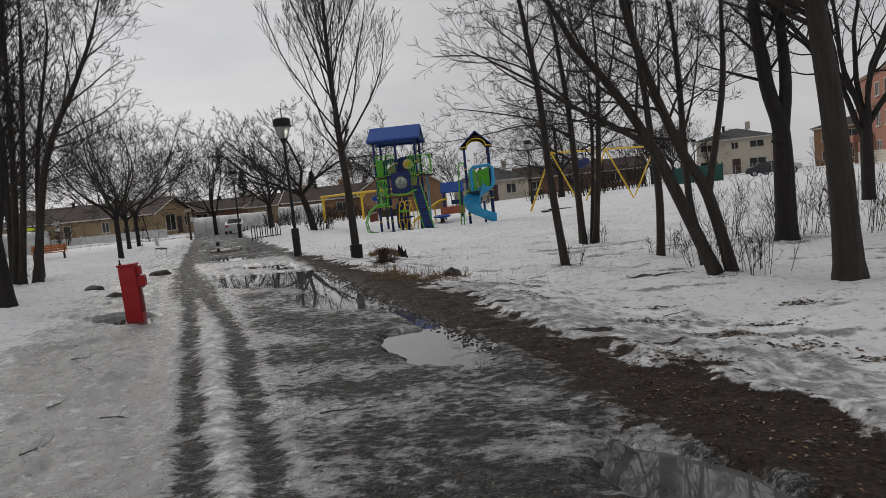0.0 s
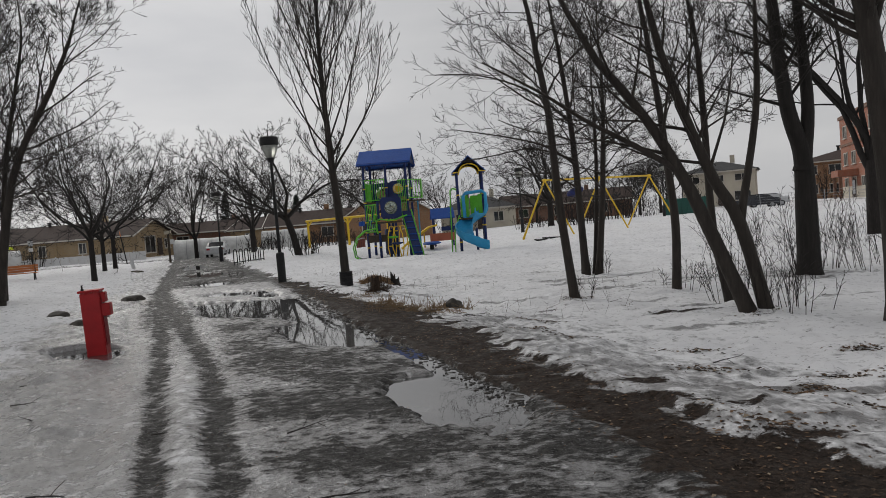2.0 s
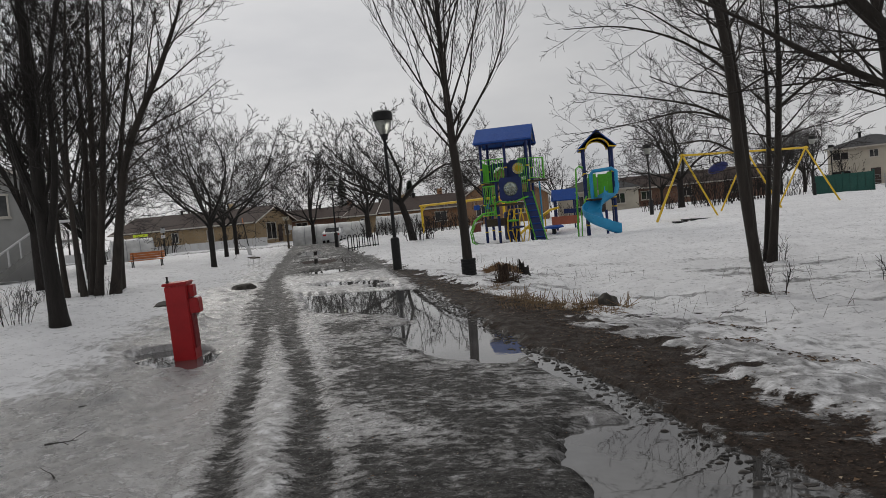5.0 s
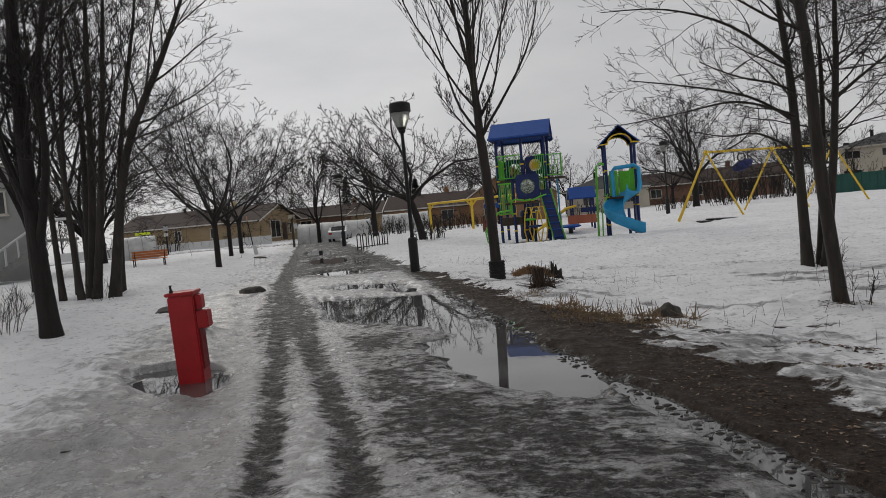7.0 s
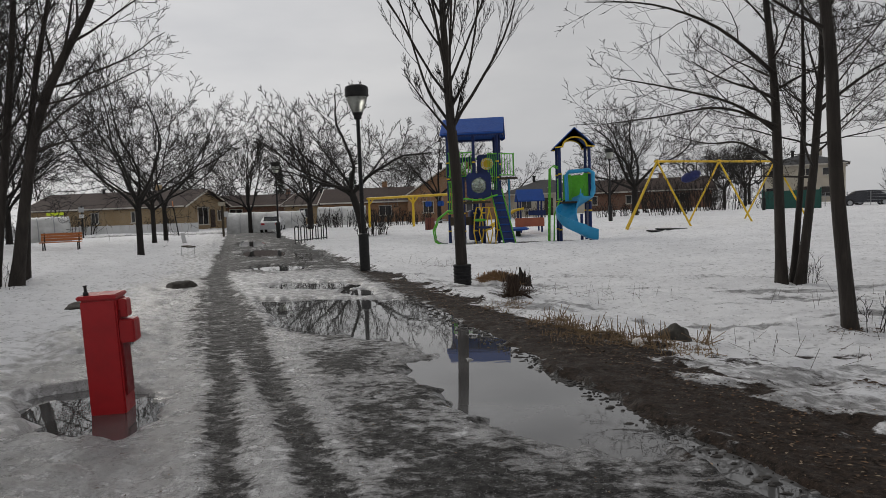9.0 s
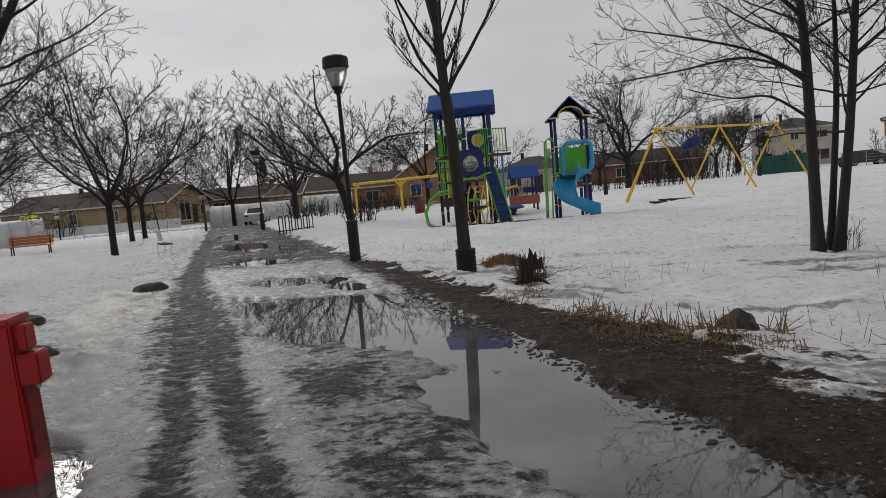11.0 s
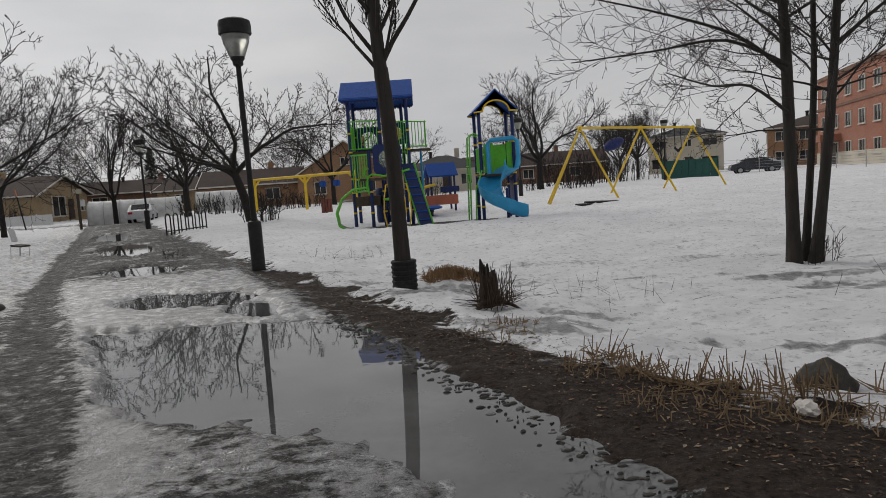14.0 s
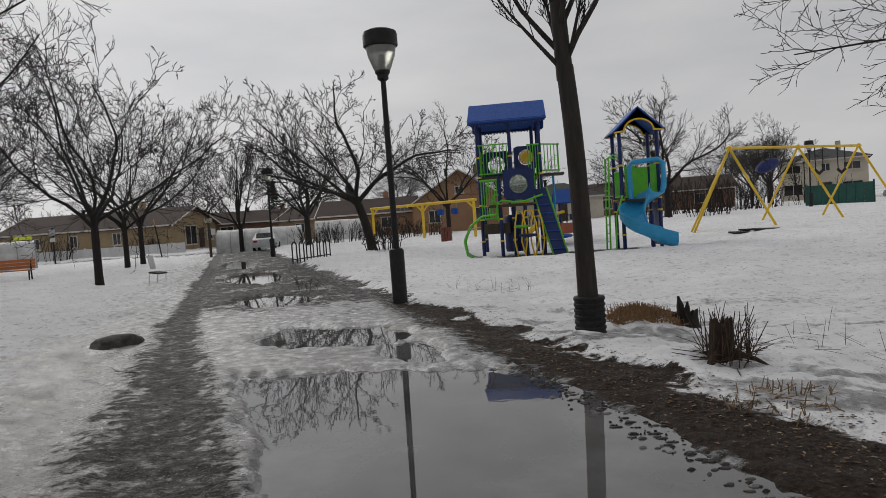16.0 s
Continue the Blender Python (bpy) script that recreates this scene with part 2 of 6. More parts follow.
    grey = np.maximum(path, (1 - step(1.0, 1.5, s)) * step(-2.6, -0.8, s + 0.5 * ruin - 0.8 * step(7.0, 9.5, y)) * (1 - 0.5 * step(18, 24, y)))
    grey = np.maximum(grey, 0.62 * step(4.8, 5.4, s) * (1 - step(6.3, 8.2, s + 1.2 * ruin)) * (1 - step(11, 14, y)))
    grey = np.maximum(grey, 0.8 * step(0.35, 0.75, fbm(x * 0.5, y * 1.6, 0.8, 4, 81, 0.6)) * step(4.8, 6, s) * (1 - step(14, 20, s)) * (1 - step(19, 24, y)))
    band = step(4.2, 4.45, s) * (1 - step(outer - 0.2, outer, se + 0.2 * ruin))
    grey = np.maximum(grey, band)
    wet = np.maximum(wet, 0.75 * band * (1 - ice_sheet))
    grey = grey * (1 - 0.25 * ice_sheet) * (1 - 0.35 * ridge)
    # the street far off on the other side of the lawn
    street = np.exp(-((y - 59.6 - (x + 39.5) * 0.365) / 4.6) ** 6) * (1 - step(-24, -19, x))
    z = z - 0.22 * street
    wet = np.maximum(wet, street * (0.85 + 0.3 * slush))
    soil = np.maximum(soil, 0.75 * step(0.3, 0.9, yard + 0.25 * ruin) * step(0.45, 0.9, np.exp(-(((x - 0.4) / 3.4) ** 4 + ((y - 34.0) / 1.3) ** 4))))
    return z, np.clip(soil, 0, 1), np.clip(wet, 0, 1), np.clip(grey, 0, 1), pool


def ground_z(x, y):
    return float(ground_fields(np.array([float(x)]), np.array([float(y)]))[0][0])


def spaced(stops):
    """Grid lines: stops of (from, to, spacing)."""
    out = []
    for a, b, d in stops:
        out.extend(np.arange(a, b - 1e-6, d).tolist())
    out.append(stops[-1][1])
    return np.array(out)


gs = spaced([(-620, -120, 50), (-120, -40, 8), (-40, -16, 1.5), (-16, -4, 0.3), (-4, 0, 0.1), (0, 5.9, 0.045), (5.9, 10, 0.085), (10, 22, 0.3), (22, 60, 1.5), (60, 160, 8), (160, 700, 50)])
gy = spaced([(-60, -10, 5), (-10, -1, 0.5), (-1, 2, 0.12), (2, 20, 0.055), (20, 30, 0.12), (30, 50, 0.35), (50, 90, 1.5), (90, 200, 8), (200, 900, 50)])
GS, GY = np.meshgrid(gs, gy)
GX = GS - 0.4 * np.clip(GY, -60, 90)
gz, g_soil, g_wet, g_grey, _ = ground_fields(GX.ravel(), GY.ravel())
nc, nr = len(gs), len(gy)
idx = np.arange(nc * nr).reshape(nr, nc)
quads = np.stack([idx[:-1, :-1], idx[:-1, 1:], idx[1:, 1:], idx[1:, :-1]], -1).reshape(-1, 4)
ground_mesh = bpy.data.meshes.new("ground")
ground_mesh.from_pydata(np.stack([GX.ravel(), GY.ravel(), gz], 1).tolist(), [], quads.tolist())
for key, values in (("soil", g_soil), ("wet", g_wet), ("grey", g_grey)):
    layer = ground_mesh.attributes.new(key, "FLOAT", "POINT")
    layer.data.foreach_set("value", values.astype(np.float32))
ground_mesh.polygons.foreach_set("use_smooth", [True] * len(ground_mesh.polygons))

m = Nodes("melting_snow_ground", 0.7)
fine, mid, large = m.noise(26, 5, 0.65), m.noise(7, 5, 0.6, w=4.0), m.noise(0.8, 4, 0.55, w=9.0)
speck = m.noise(70, 3, 0.7, w=2.0)
streak = m.noise(9, 5, 0.6, (1.0, 0.35, 1.0), w=7.0)
dimple = m.noise(3.2, 4, 0.6, (0.8, 1.5, 1.0), w=5.0)
snow = m.mix(m.ramp(large, (0.35, 0.0), (0.7, 0.7)), (0.86, 0.86, 0.87), (0.7, 0.7, 0.715))
# shading of the dimples and their dirty edges, put into the snow colour
snow = m.mix(m.ramp(dimple, (0.5, 0.0), (0.75, 0.32)), snow, (0.5, 0.495, 0.5))
snow = m.mix(m.ramp(mid, (0.55, 0.0), (0.78, 0.3)), snow, (0.42, 0.41, 0.41))
snow = m.mix(m.ramp(speck, (0.66, 0.0), (0.75, 0.6)), snow, (0.15, 0.13, 0.11))
ice = m.mix(m.ramp(streak, (0.32, 0.0), (0.68, 1.0)), (0.17, 0.167, 0.166), (0.38, 0.378, 0.38))
ice = m.mix(m.ramp(large, (0.4, 0.0), (0.7, 0.5)), ice, (0.15, 0.142, 0.136))
ice = m.mix(m.ramp(fine, (0.5, 0.0), (0.68, 0.55)), ice, (0.09, 0.086, 0.083))
ice = m.mix(m.ramp(speck, (0.56, 0.0), (0.68, 0.8)), ice, (0.045, 0.04, 0.037))
tar = m.mix(m.ramp(fine, (0.38, 0.0), (0.66, 1.0)), (0.012, 0.0115, 0.011), (0.06, 0.057, 0.054))
tar = m.mix(m.ramp(speck, (0.6, 0.0), (0.68, 0.9)), tar, (0.25, 0.25, 0.25))
earth = m.mix(m.ramp(fine, (0.35, 0.0), (0.68, 1.0)), (0.009, 0.0072, 0.006), (0.05, 0.036, 0.028))
earth = m.mix(m.ramp(speck, (0.63, 0.0), (0.7, 0.8)), earth, (0.16, 0.11, 0.07))


def cover(name, breakup, width, rag=2.2):
    f = m.math("ADD", m.attr(name), m.math("MULTIPLY", m.math("SUBTRACT", breakup, 0.5), rag))
    return m.ramp(f, (0.5 - width, 0.0), (0.5 + width, 1.0))


ragged = m.noise(9, 9, 0.78, (0.8, 1.25, 1.0), w=12.0)
f_grey = cover("grey", mid, 0.3, 2.6)
f_wet = cover("wet", ragged, 0.28, 3.6)
f_soil = cover("soil", ragged, 0.14, 2.6)
m.color(m.mix(f_soil, m.mix(f_wet, m.mix(f_grey, snow, ice), tar), earth))
r = m.mix(f_grey, 0.8, m.ramp(mid, (0.35, 0.12), (0.68, 0.5)))
r = m.mix(f_wet, r, m.ramp(ragged, (0.38, 0.4), (0.6, 0.85)))
m.link(m.mix(f_soil, m.mix(f_wet, 0.5, 0.16), 0.12), m.p.inputs["Specular IOR Level"])
m.rough(m.mix(f_soil, r, m.ramp(mid, (0.3, 0.5), (0.7, 0.95))))
relief = m.mix(0.5, m.mix(0.35, m.mix(0.5, mid, fine), speck), dimple)
m.bump(m.mix(m.math("MULTIPLY", f_grey, 0.5), relief, 0.5), 1.0, 0.085)
M_GROUND = m.mat
ground_mesh.materials.append(M_GROUND)
ground = tagged(new("ground", ground_mesh), "melting snow, grey ice and a wet muddy path", "ground", kind="structure")

m = Nodes("meltwater", 0.012, ior=1.75)
m.color(m.ramp(m.noise(0.9, 5, 0.6), (0.35, (0.05, 0.0485, 0.0475)), (0.7, (0.14, 0.1385, 0.137))))
m.bump(m.noise(3.5, 3, 0.5, (0.7, 1.6, 1)), 0.02, 0.02)
M_WATER = m.mat
bm = bmesh.new()
for (s0, s1, y0, y1, z) in ((-0.9, 4.72, -2, 60, 0.0),):
    bm.faces.new([bm.verts.new((s - 0.4 * y, y, z)) for s, y in ((s0, y0), (s1, y0), (s1, y1), (s0, y1))])
water_mesh = bpy.data.meshes.new("water")
bm.to_mesh(water_mesh)
bm.free()
water_mesh.materials.append(M_WATER)
tagged(new("water", water_mesh), "still meltwater puddles lying on the icy path", "puddle", kind="structure")


# ---- helpers for things ----
def part(name, bm, material, parent, label="", smooth=False, bevel=0.0):
    """Link a bmesh as one mesh object under a thing or a part."""
    if bevel:
        bmesh.ops.bevel(bm, geom=[e for e in bm.edges if len(e.link_faces) == 2 and e.calc_face_angle(0) > 0.6], offset=bevel, segments=2, affect="EDGES", clamp_overlap=True)
    mesh = bpy.data.meshes.new(name)
    bm.to_mesh(mesh)
    bm.free()
    mesh.materials.append(material)
    if smooth:
        mesh.polygons.foreach_set("use_smooth", [True] * len(mesh.polygons))
        mesh.set_sharp_from_angle(angle=radians(40))
    ob = new(name, mesh)
    if parent:
        ob.parent = parent
    if label:
        ob["label"] = label
    return ob


def thing(name, m, label, category, group=""):
    ob = new(name)
    ob.empty_display_size = 0.1
    ob.matrix_world = m
    return tagged(ob, label, category, group)


def box(bm, cx, cy, cz, sx, sy, sz, rot=None):
    mm = Matrix.Translation((cx, cy, cz)) @ (rot.to_4x4() if rot else Matrix()) @ Matrix.Diagonal((sx, sy, sz, 1))
    bmesh.ops.create_cube(bm, size=1.0, matrix=mm)
    return bm


def a_box(cx, cy, cz, sx, sy, sz, rot=None):
    return box(bmesh.new(), cx, cy, cz, sx, sy, sz, rot)


def tube(bm, pts, radius, sides=8, cap=True):
    """A round tube along points; radius a number or one for each point."""
    pts = [Vector(p) for p in pts]
    radii = radius if isinstance(radius, (list, tuple)) else [radius] * len(pts)
    side = None
    rings = []
    for i, p in enumerate(pts):
        d = (pts[min(i + 1, len(pts) - 1)] - pts[max(i - 1, 0)]).normalized()
        if side is None:
            side = d.orthogonal().normalized()
        else:
            side = (side - d * side.dot(d)).normalized()
        up = d.cross(side)
        rings.append([bm.verts.new(p + radii[i] * (math.cos(6.28318 * k / sides) * side + math.sin(6.28318 * k / sides) * up)) for k in range(sides)])
    for a, b in zip(rings, rings[1:]):
        for k in range(sides):
            bm.faces.new((a[k], a[(k + 1) % sides], b[(k + 1) % sides], b[k]))
    if cap:
        bm.faces.new(rings[0][::-1])
        bm.faces.new(rings[-1])
    return bm


def a_tube(pts, radius, sides=8):
    return tube(bmesh.new(), pts, radius, sides)


def lathe(profile, sides=20):
    """A turned solid from (radius, height) pairs."""
    bm = bmesh.new()
    rings = [[bm.verts.new((r * math.cos(6.28318 * k / sides), r * math.sin(6.28318 * k / sides), z)) for k in range(sides)] for r, z in profile]
    for a, b in zip(rings, rings[1:]):
        for k in range(sides):
            bm.faces.new((a[k], a[(k + 1) % sides], b[(k + 1) % sides], b[k]))
    bm.faces.new(rings[0][::-1])
    bm.faces.new(rings[-1])
    return bm


def arc(cx, cz, r, a0, a1, n, y=0.0):
    return [(cx + r * math.cos(radians(a0 + (a1 - a0) * i / n)), y, cz + r * math.sin(radians(a0 + (a1 - a0) * i / n))) for i in range(n + 1)]


# ---- bare trees ----
class Wood:
    """Collects tapering limbs and makes meshes of them."""

    def __init__(self, seed):
        self.rng = random.Random(seed)
        self.verts = {0: [], 1: []}
        self.faces = {0: [], 1: []}

    def limb(self, pts, radii, fine):
        """pts: array n x 3; fine 1 goes to the twigs."""
        v, f = self.verts[fine], self.faces[fine]
        thick = radii[0]
        sides = 12 if thick > 0.1 else 8 if thick > 0.05 else 5 if thick > 0.02 else 3
        pts = np.asarray(pts)
        d = np.gradient(pts, axis=0)
        d /= np.linalg.norm(d, axis=1)[:, None] + 1e-9
        ref = np.array([0.31, 0.93, 0.2]) if abs(d[0][2]) > 0.8 else np.array([0.05, 0.1, 1.0])
        a = np.cross(d, ref)
        a /= np.linalg.norm(a, axis=1)[:, None] + 1e-9
        b = np.cross(d, a)
        ang = np.arange(sides) * 2 * math.pi / sides
        ring = pts[:, None, :] + np.asarray(radii)[:, None, None] * (np.cos(ang)[None, :, None] * a[:, None, :] + np.sin(ang)[None, :, None] * b[:, None, :])
        base = len(v)
        v.extend(ring.reshape(-1, 3).tolist())
        for i in range(len(pts) - 1):
            o = base + i * sides
            for k in range(sides):
                k2 = (k + 1) % sides
                f.append((o + k, o + k2, o + sides + k2, o + sides + k))

    def grow(self, start, way, length, radius, level, o):
        """A limb that wanders and bears smaller ones. o: the habit of the tree."""
        rng = self.rng
        n = max(3, min(9, int(length / (0.28 if level > 1 else 0.4))))
        p, d = np.array(start, float), np.array(way, float)
        d /= np.linalg.norm(d)
        pts, dirs = [p.copy()], [d.copy()]
        for i in range(n):
            w = o["wander"] * (1.0 if level else 0.35)
            d = d + np.array([rng.gauss(0, w), rng.gauss(0, w), rng.gauss(0, w) + o["lift"]])
            d /= np.linalg.norm(d)
            p = p + d * length / n
            pts.append(p.copy())
            dirs.append(d.copy())
        tip = max(o["tip"], radius * 0.28)
        self.dress(pts, dirs, [radius + (tip - radius) * (i / n) ** 0.85 for i in range(n + 1)], length, level, o, 0.25 if level else o["clear"])

    def dress(self, pts, dirs, radii, length, level, o, first):
        rng = self.rng
        self.limb(pts, radii, 1 if level >= o["levels"] - 1 else 0)
        if level >= o["levels"]:
            return
        count = o["kids"][min(level, len(o["kids"]) - 1)]
        count = max(2, int(count * rng.uniform(0.75, 1.25)))
        n = len(pts) - 1
        spin = rng.uniform(0, 6.28)
        for k in range(count):
            u = first + (1 - first) * (k + rng.uniform(0.1, 0.9)) / count
            q = u * n
            i = min(int(q), n - 1)
            fr = q - i
            at = np.array(pts[i]) * (1 - fr) + np.array(pts[i + 1]) * fr
            d = np.array(dirs[i + 1])
            spin += 2.4 + rng.uniform(-0.5, 0.5)
            ref = np.cross(d, (0.3, 0.2, 1.0) if abs(d[2]) < 0.9 else (1.0, 0.2, 0.1))
            ref /= np.linalg.norm(ref)
            other = np.cross(d, ref)
            out = math.cos(spin) * ref + math.sin(spin) * other
            if level:
                out = out + np.array([0, 0, 0.12])
            ang = math.radians(o["angle"][min(level, len(o["angle"]) - 1)] * rng.uniform(0.75, 1.25)) * (1.1 - 0.35 * u)
            way = d * math.cos(ang) + out * math.sin(ang)
            ln = length * o["ratio"][min(level, len(o["ratio"]) - 1)] * (1.15 - 0.55 * u) * rng.uniform(0.7, 1.25)
            rad = max(o["tip"], (radii[i] * (1 - fr) + radii[i + 1] * fr) * o["thin"] * rng.uniform(0.75, 1.0))
            self.grow(at, way, max(ln, o["least"]), rad, level + 1, o)

    def stem(self, points, r0, r1, o, first=0.5, extra=0.0):
        """A stem through given points, with limbs above the part `first`; extra metres of growth on top."""
        pts = np.array(points, float)
        fine = []
        for i in range(len(pts) - 1):
            a, b = pts[max(i - 1, 0)], pts[min(i + 2, len(pts) - 1)]
            for u in np.arange(0, 1, 0.25):
                p0, p1, m0, m1 = pts[i], pts[i + 1], (pts[i + 1] - a) * 0.5, (b - pts[i]) * 0.5
                fine.append((2 * u ** 3 - 3 * u ** 2 + 1) * p0 + (u ** 3 - 2 * u ** 2 + u) * m0 + (-2 * u ** 3 + 3 * u ** 2) * p1 + (u ** 3 - u ** 2) * m1)
        fine.append(pts[-1])
        fine = np.array(fine)
        d = np.gradient(fine, axis=0)
        d /= np.linalg.norm(d, axis=1)[:, None]
        length = float(np.linalg.norm(np.diff(fine, axis=0), axis=1).sum())
        n = len(fine) - 1
        radii = [r0 + (r1 - r0) * i / n for i in range(n + 1)]
        radii[0] *= 1.35
        radii[1] = radii[1] * 1.08
        self.dress(fine, d, radii, length, 0, o, first)
        if extra:
            self.grow(fine[-1], d[-1] + np.array([0, 0, 0.3]), extra, r1, 0, dict(o, clear=0.05))

    def make(self, name, m, label, category="tree", group="", wood=None, twig=None):
        root = thing(name, m, label, category, group)
        for k, (nm, mat) in enumerate((("trunk", wood or M_BARK), ("crown", twig or M_TWIG))):
            if not self.verts[k]:
                continue
            mesh = bpy.data.meshes.new(nm)
            mesh.from_pydata(self.verts[k], [], self.faces[k])
            mesh.polygons.foreach_set("use_smooth", [True] * len(mesh.polygons))
            mesh.materials.append(mat)
            ob = new(nm, mesh)
            ob.parent = root
        return root


def habit(**kw):
    o = dict(levels=4, kids=[10, 7, 6, 5], angle=[50, 45, 42, 40], ratio=[0.5, 0.5, 0.5, 0.5], wander=0.12, lift=0.05, tip=0.005, thin=0.55, clear=0.3, least=0.12)
    o.update(kw)
    return o


def rel(points, base):
    return [(p[0] - base[0], p[1] - base[1], p[2] - base[2]) for p in points]


def set_tree(seed, base, stems, o, label, name="tree", group="", wood=None, slim=0.8):
    """stems: (points in the world, radius below, radius above, bare part, growth on top)."""
    w = Wood(seed)
    for pts, r0, r1, first, extra, *own in stems:
        pts = rel(pts, base)
        if pts[0][2] < 0.4:
            pts[0] = (pts[0][0], pts[0][1], pts[0][2] - 0.12)
        w.stem(pts, r0 * slim, r1 * slim * 0.85, own[0] if own else o, first, extra)
    return w.make(name, pose(*base), label, group=group, wood=wood)


thicket = habit(levels=4, kids=[9, 6, 5, 4], ratio=[0.42, 0.5, 0.5, 0.45], lift=0.04, tip=0.004, wander=0.13, thin=0.42)

LIMB = habit(levels=3, kids=[13, 6, 4], angle=[48, 42, 40], ratio=[0.36, 0.5, 0.45], lift=0.03, tip=0.004, thin=0.5, wander=0.12)

# slim columnar tree beside the path
w = Wood(5)
vase = habit(levels=4, kids=[30, 10, 6, 4], angle=[35, 27, 28, 30], ratio=[0.6, 0.42, 0.42, 0.42], lift=0.13, wander=0.06, tip=0.0045, thin=0.42, clear=0.0)
w.stem([(0, 0, -0.1), (-0.05, 0, 2.0), (-0.12, 0, 3.1)], 0.115, 0.1, dict(vase, kids=[3, 7, 6, 4]), 0.93, 0)
w.grow((-0.12, 0, 2.95), (-0.04, 0.02, 1), 6.6, 0.10, 0, vase)
w.make("tree", pose(-1.29, 18.41, ground_z(-1.29, 18.41)), "slim bare vase-shaped tree with a grey trunk by the path", wood=M_BARK)

set_tree(11, (4.17, 14.5, -0.36), [([(4.17, 14.5, -0.36), (3.96, 14.5, 1.79), (3.87, 14.5, 3.64), (3.71, 14.6, 5.02)], 0.125, 0.09, 0.62, 3.5)], thicket, "slender leaning bare tree in the snow")
set_tree(12, (5.75, 19.95, -0.3), [
    ([(5.55, 19.95, -0.29), (5.45, 19.95, 3.08), (5.36, 19.95, 4.5), (5.17, 19.95, 6.46)], 0.14, 0.08, 0.35, 3.0),
    ([(5.9, 19.9, -0.27), (6.18, 19.9, 2.1), (6.35, 19.9, 4.44)], 0.13, 0.09, 0.45, 3.2),
    ([(5.85, 20.1, -0.2), (6.1, 20.2, 2.56), (6.17, 20.3, 4.45)], 0.09, 0.06, 0.5, 2.5),
    ([(5.42, 19.9, 3.0), (4.5, 19.8, 3.6), (3.2, 19.6, 3.95), (1.9, 19.4, 4.2)], 0.05, 0.014, 0.15, 0.0, LIMB),
    ([(5.45, 19.9, 2.3), (4.6, 19.6, 2.75), (3.8, 19.3, 2.75), (2.9, 19.0, 2.95)], 0.04, 0.012, 0.15, 0.0, LIMB),
    ([(5.45, 19.9, 3.1), (4.2, 19.6, 3.5), (2.9, 19.4, 3.35), (1.5, 19.2, 3.2)], 0.045, 0.011, 0.12, 0.0, LIMB),
    ([(5.4, 19.9, 4.2), (4.2, 19.8, 5.2), (2.8, 19.6, 5.7), (1.4, 19.5, 5.8)], 0.055, 0.012, 0.12, 0.0, LIMB),
    ([(6.3, 19.9, 3.4), (7.4, 19.9, 4.2), (8.6, 20.0, 4.7)], 0.05, 0.016, 0.15, 0.0, LIMB)],
    habit(levels=4, kids=[11, 7, 5, 4], angle=[72, 42, 40, 40], ratio=[0.5, 0.45, 0.42, 0.4], lift=0.03, tip=0.0042, thin=0.42, wander=0.11), "three bare stems rising from one base in the snow")
set_tree(13, (6.4, 14.6, -0.33), [([(6.34, 14.6, -0.3), (6.41, 14.6, 1.16), (6.31, 14.6, 2.51), (6.24, 14.6, 3.5), (6.08, 14.6, 4.88)], 0.12, 0.085, 0.6, 3.5)], thicket, "slender upright bare tree in the snow")
set_tree(14, (6.5, 11.15, -0.33), [
    ([(6.37, 11.15, -0.29), (5.68, 11.15, 1.33), (5.34, 11.15, 2.1), (4.86, 11.2, 3.0), (4.17, 11.4, 4.05)], 0.15, 0.09, 0.55, 2.5),
    ([(6.62, 11.1, -0.33), (6.23, 11.1, 1.19), (5.84, 11.1, 1.96), (5.46, 11.1, 2.96), (5.09, 11.0, 4.0)], 0.14, 0.09, 0.5, 3.0),
    ([(6.22, 11.1, 1.2), (6.57, 11.1, 2.9), (6.64, 11.1, 3.92)], 0.08, 0.06, 0.4, 2.8),
    ([(5.3, 11.15, 2.15), (4.6, 11.2, 2.62), (3.93, 11.3, 3.05), (3.27, 11.4, 3.56), (2.34, 11.5, 4.16)], 0.07, 0.02, 0.2, 0.0, LIMB)],
    habit(levels=4, kids=[11, 6, 5, 4], angle=[55, 45, 42, 40], ratio=[0.42, 0.48, 0.45, 0.4], lift=0.05, tip=0.004, thin=0.42), "bare multi-stemmed tree leaning out over the snow")
set_tree(15, (6.7, 12.75, -0.3), [([(6.71, 12.75, -0.27), (6.46, 12.75, 1.05), (6.41, 12.75, 3.19), (6.37, 12.75, 4.38)], 0.1, 0.07, 0.55, 3.0)], thicket, "thin upright bare tree behind a leaning clump")
set_tree(16, (9.46, 15.1, -0.27), [
    ([(9.46, 15.1, -0.24), (9.47, 15.1, 1.2), (9.47, 15.1, 2.03), (9.42, 15.1, 2.6), (9.19, 15.1, 3.44), (9.01, 15.1, 4.89)], 0.31, 0.2, 0.75, 6),
    ([(9.44, 15.1, 2.1), (9.62, 15.1, 3.41), (9.56, 15.1, 4.86)], 0.2, 0.16, 0.8, 6)],
    habit(levels=4, kids=[8, 6, 5, 4], ratio=[0.4, 0.45, 0.45, 0.4], tip=0.0045, thin=0.38), "thick old bare tree forking into two trunks", wood=M_BARK_DARK)
set_tree(17, (7.75, 9.6, -0.3), [([(7.75, 9.6, -0.27), (7.64, 9.6, 1.88), (7.41, 9.6, 3.99)], 0.27, 0.2, 0.85, 6)], habit(levels=4, kids=[8, 6, 5, 4], ratio=[0.4, 0.45, 0.45, 0.4], thin=0.38), "thick straight grey trunk of a bare tree", wood=M_BARK)

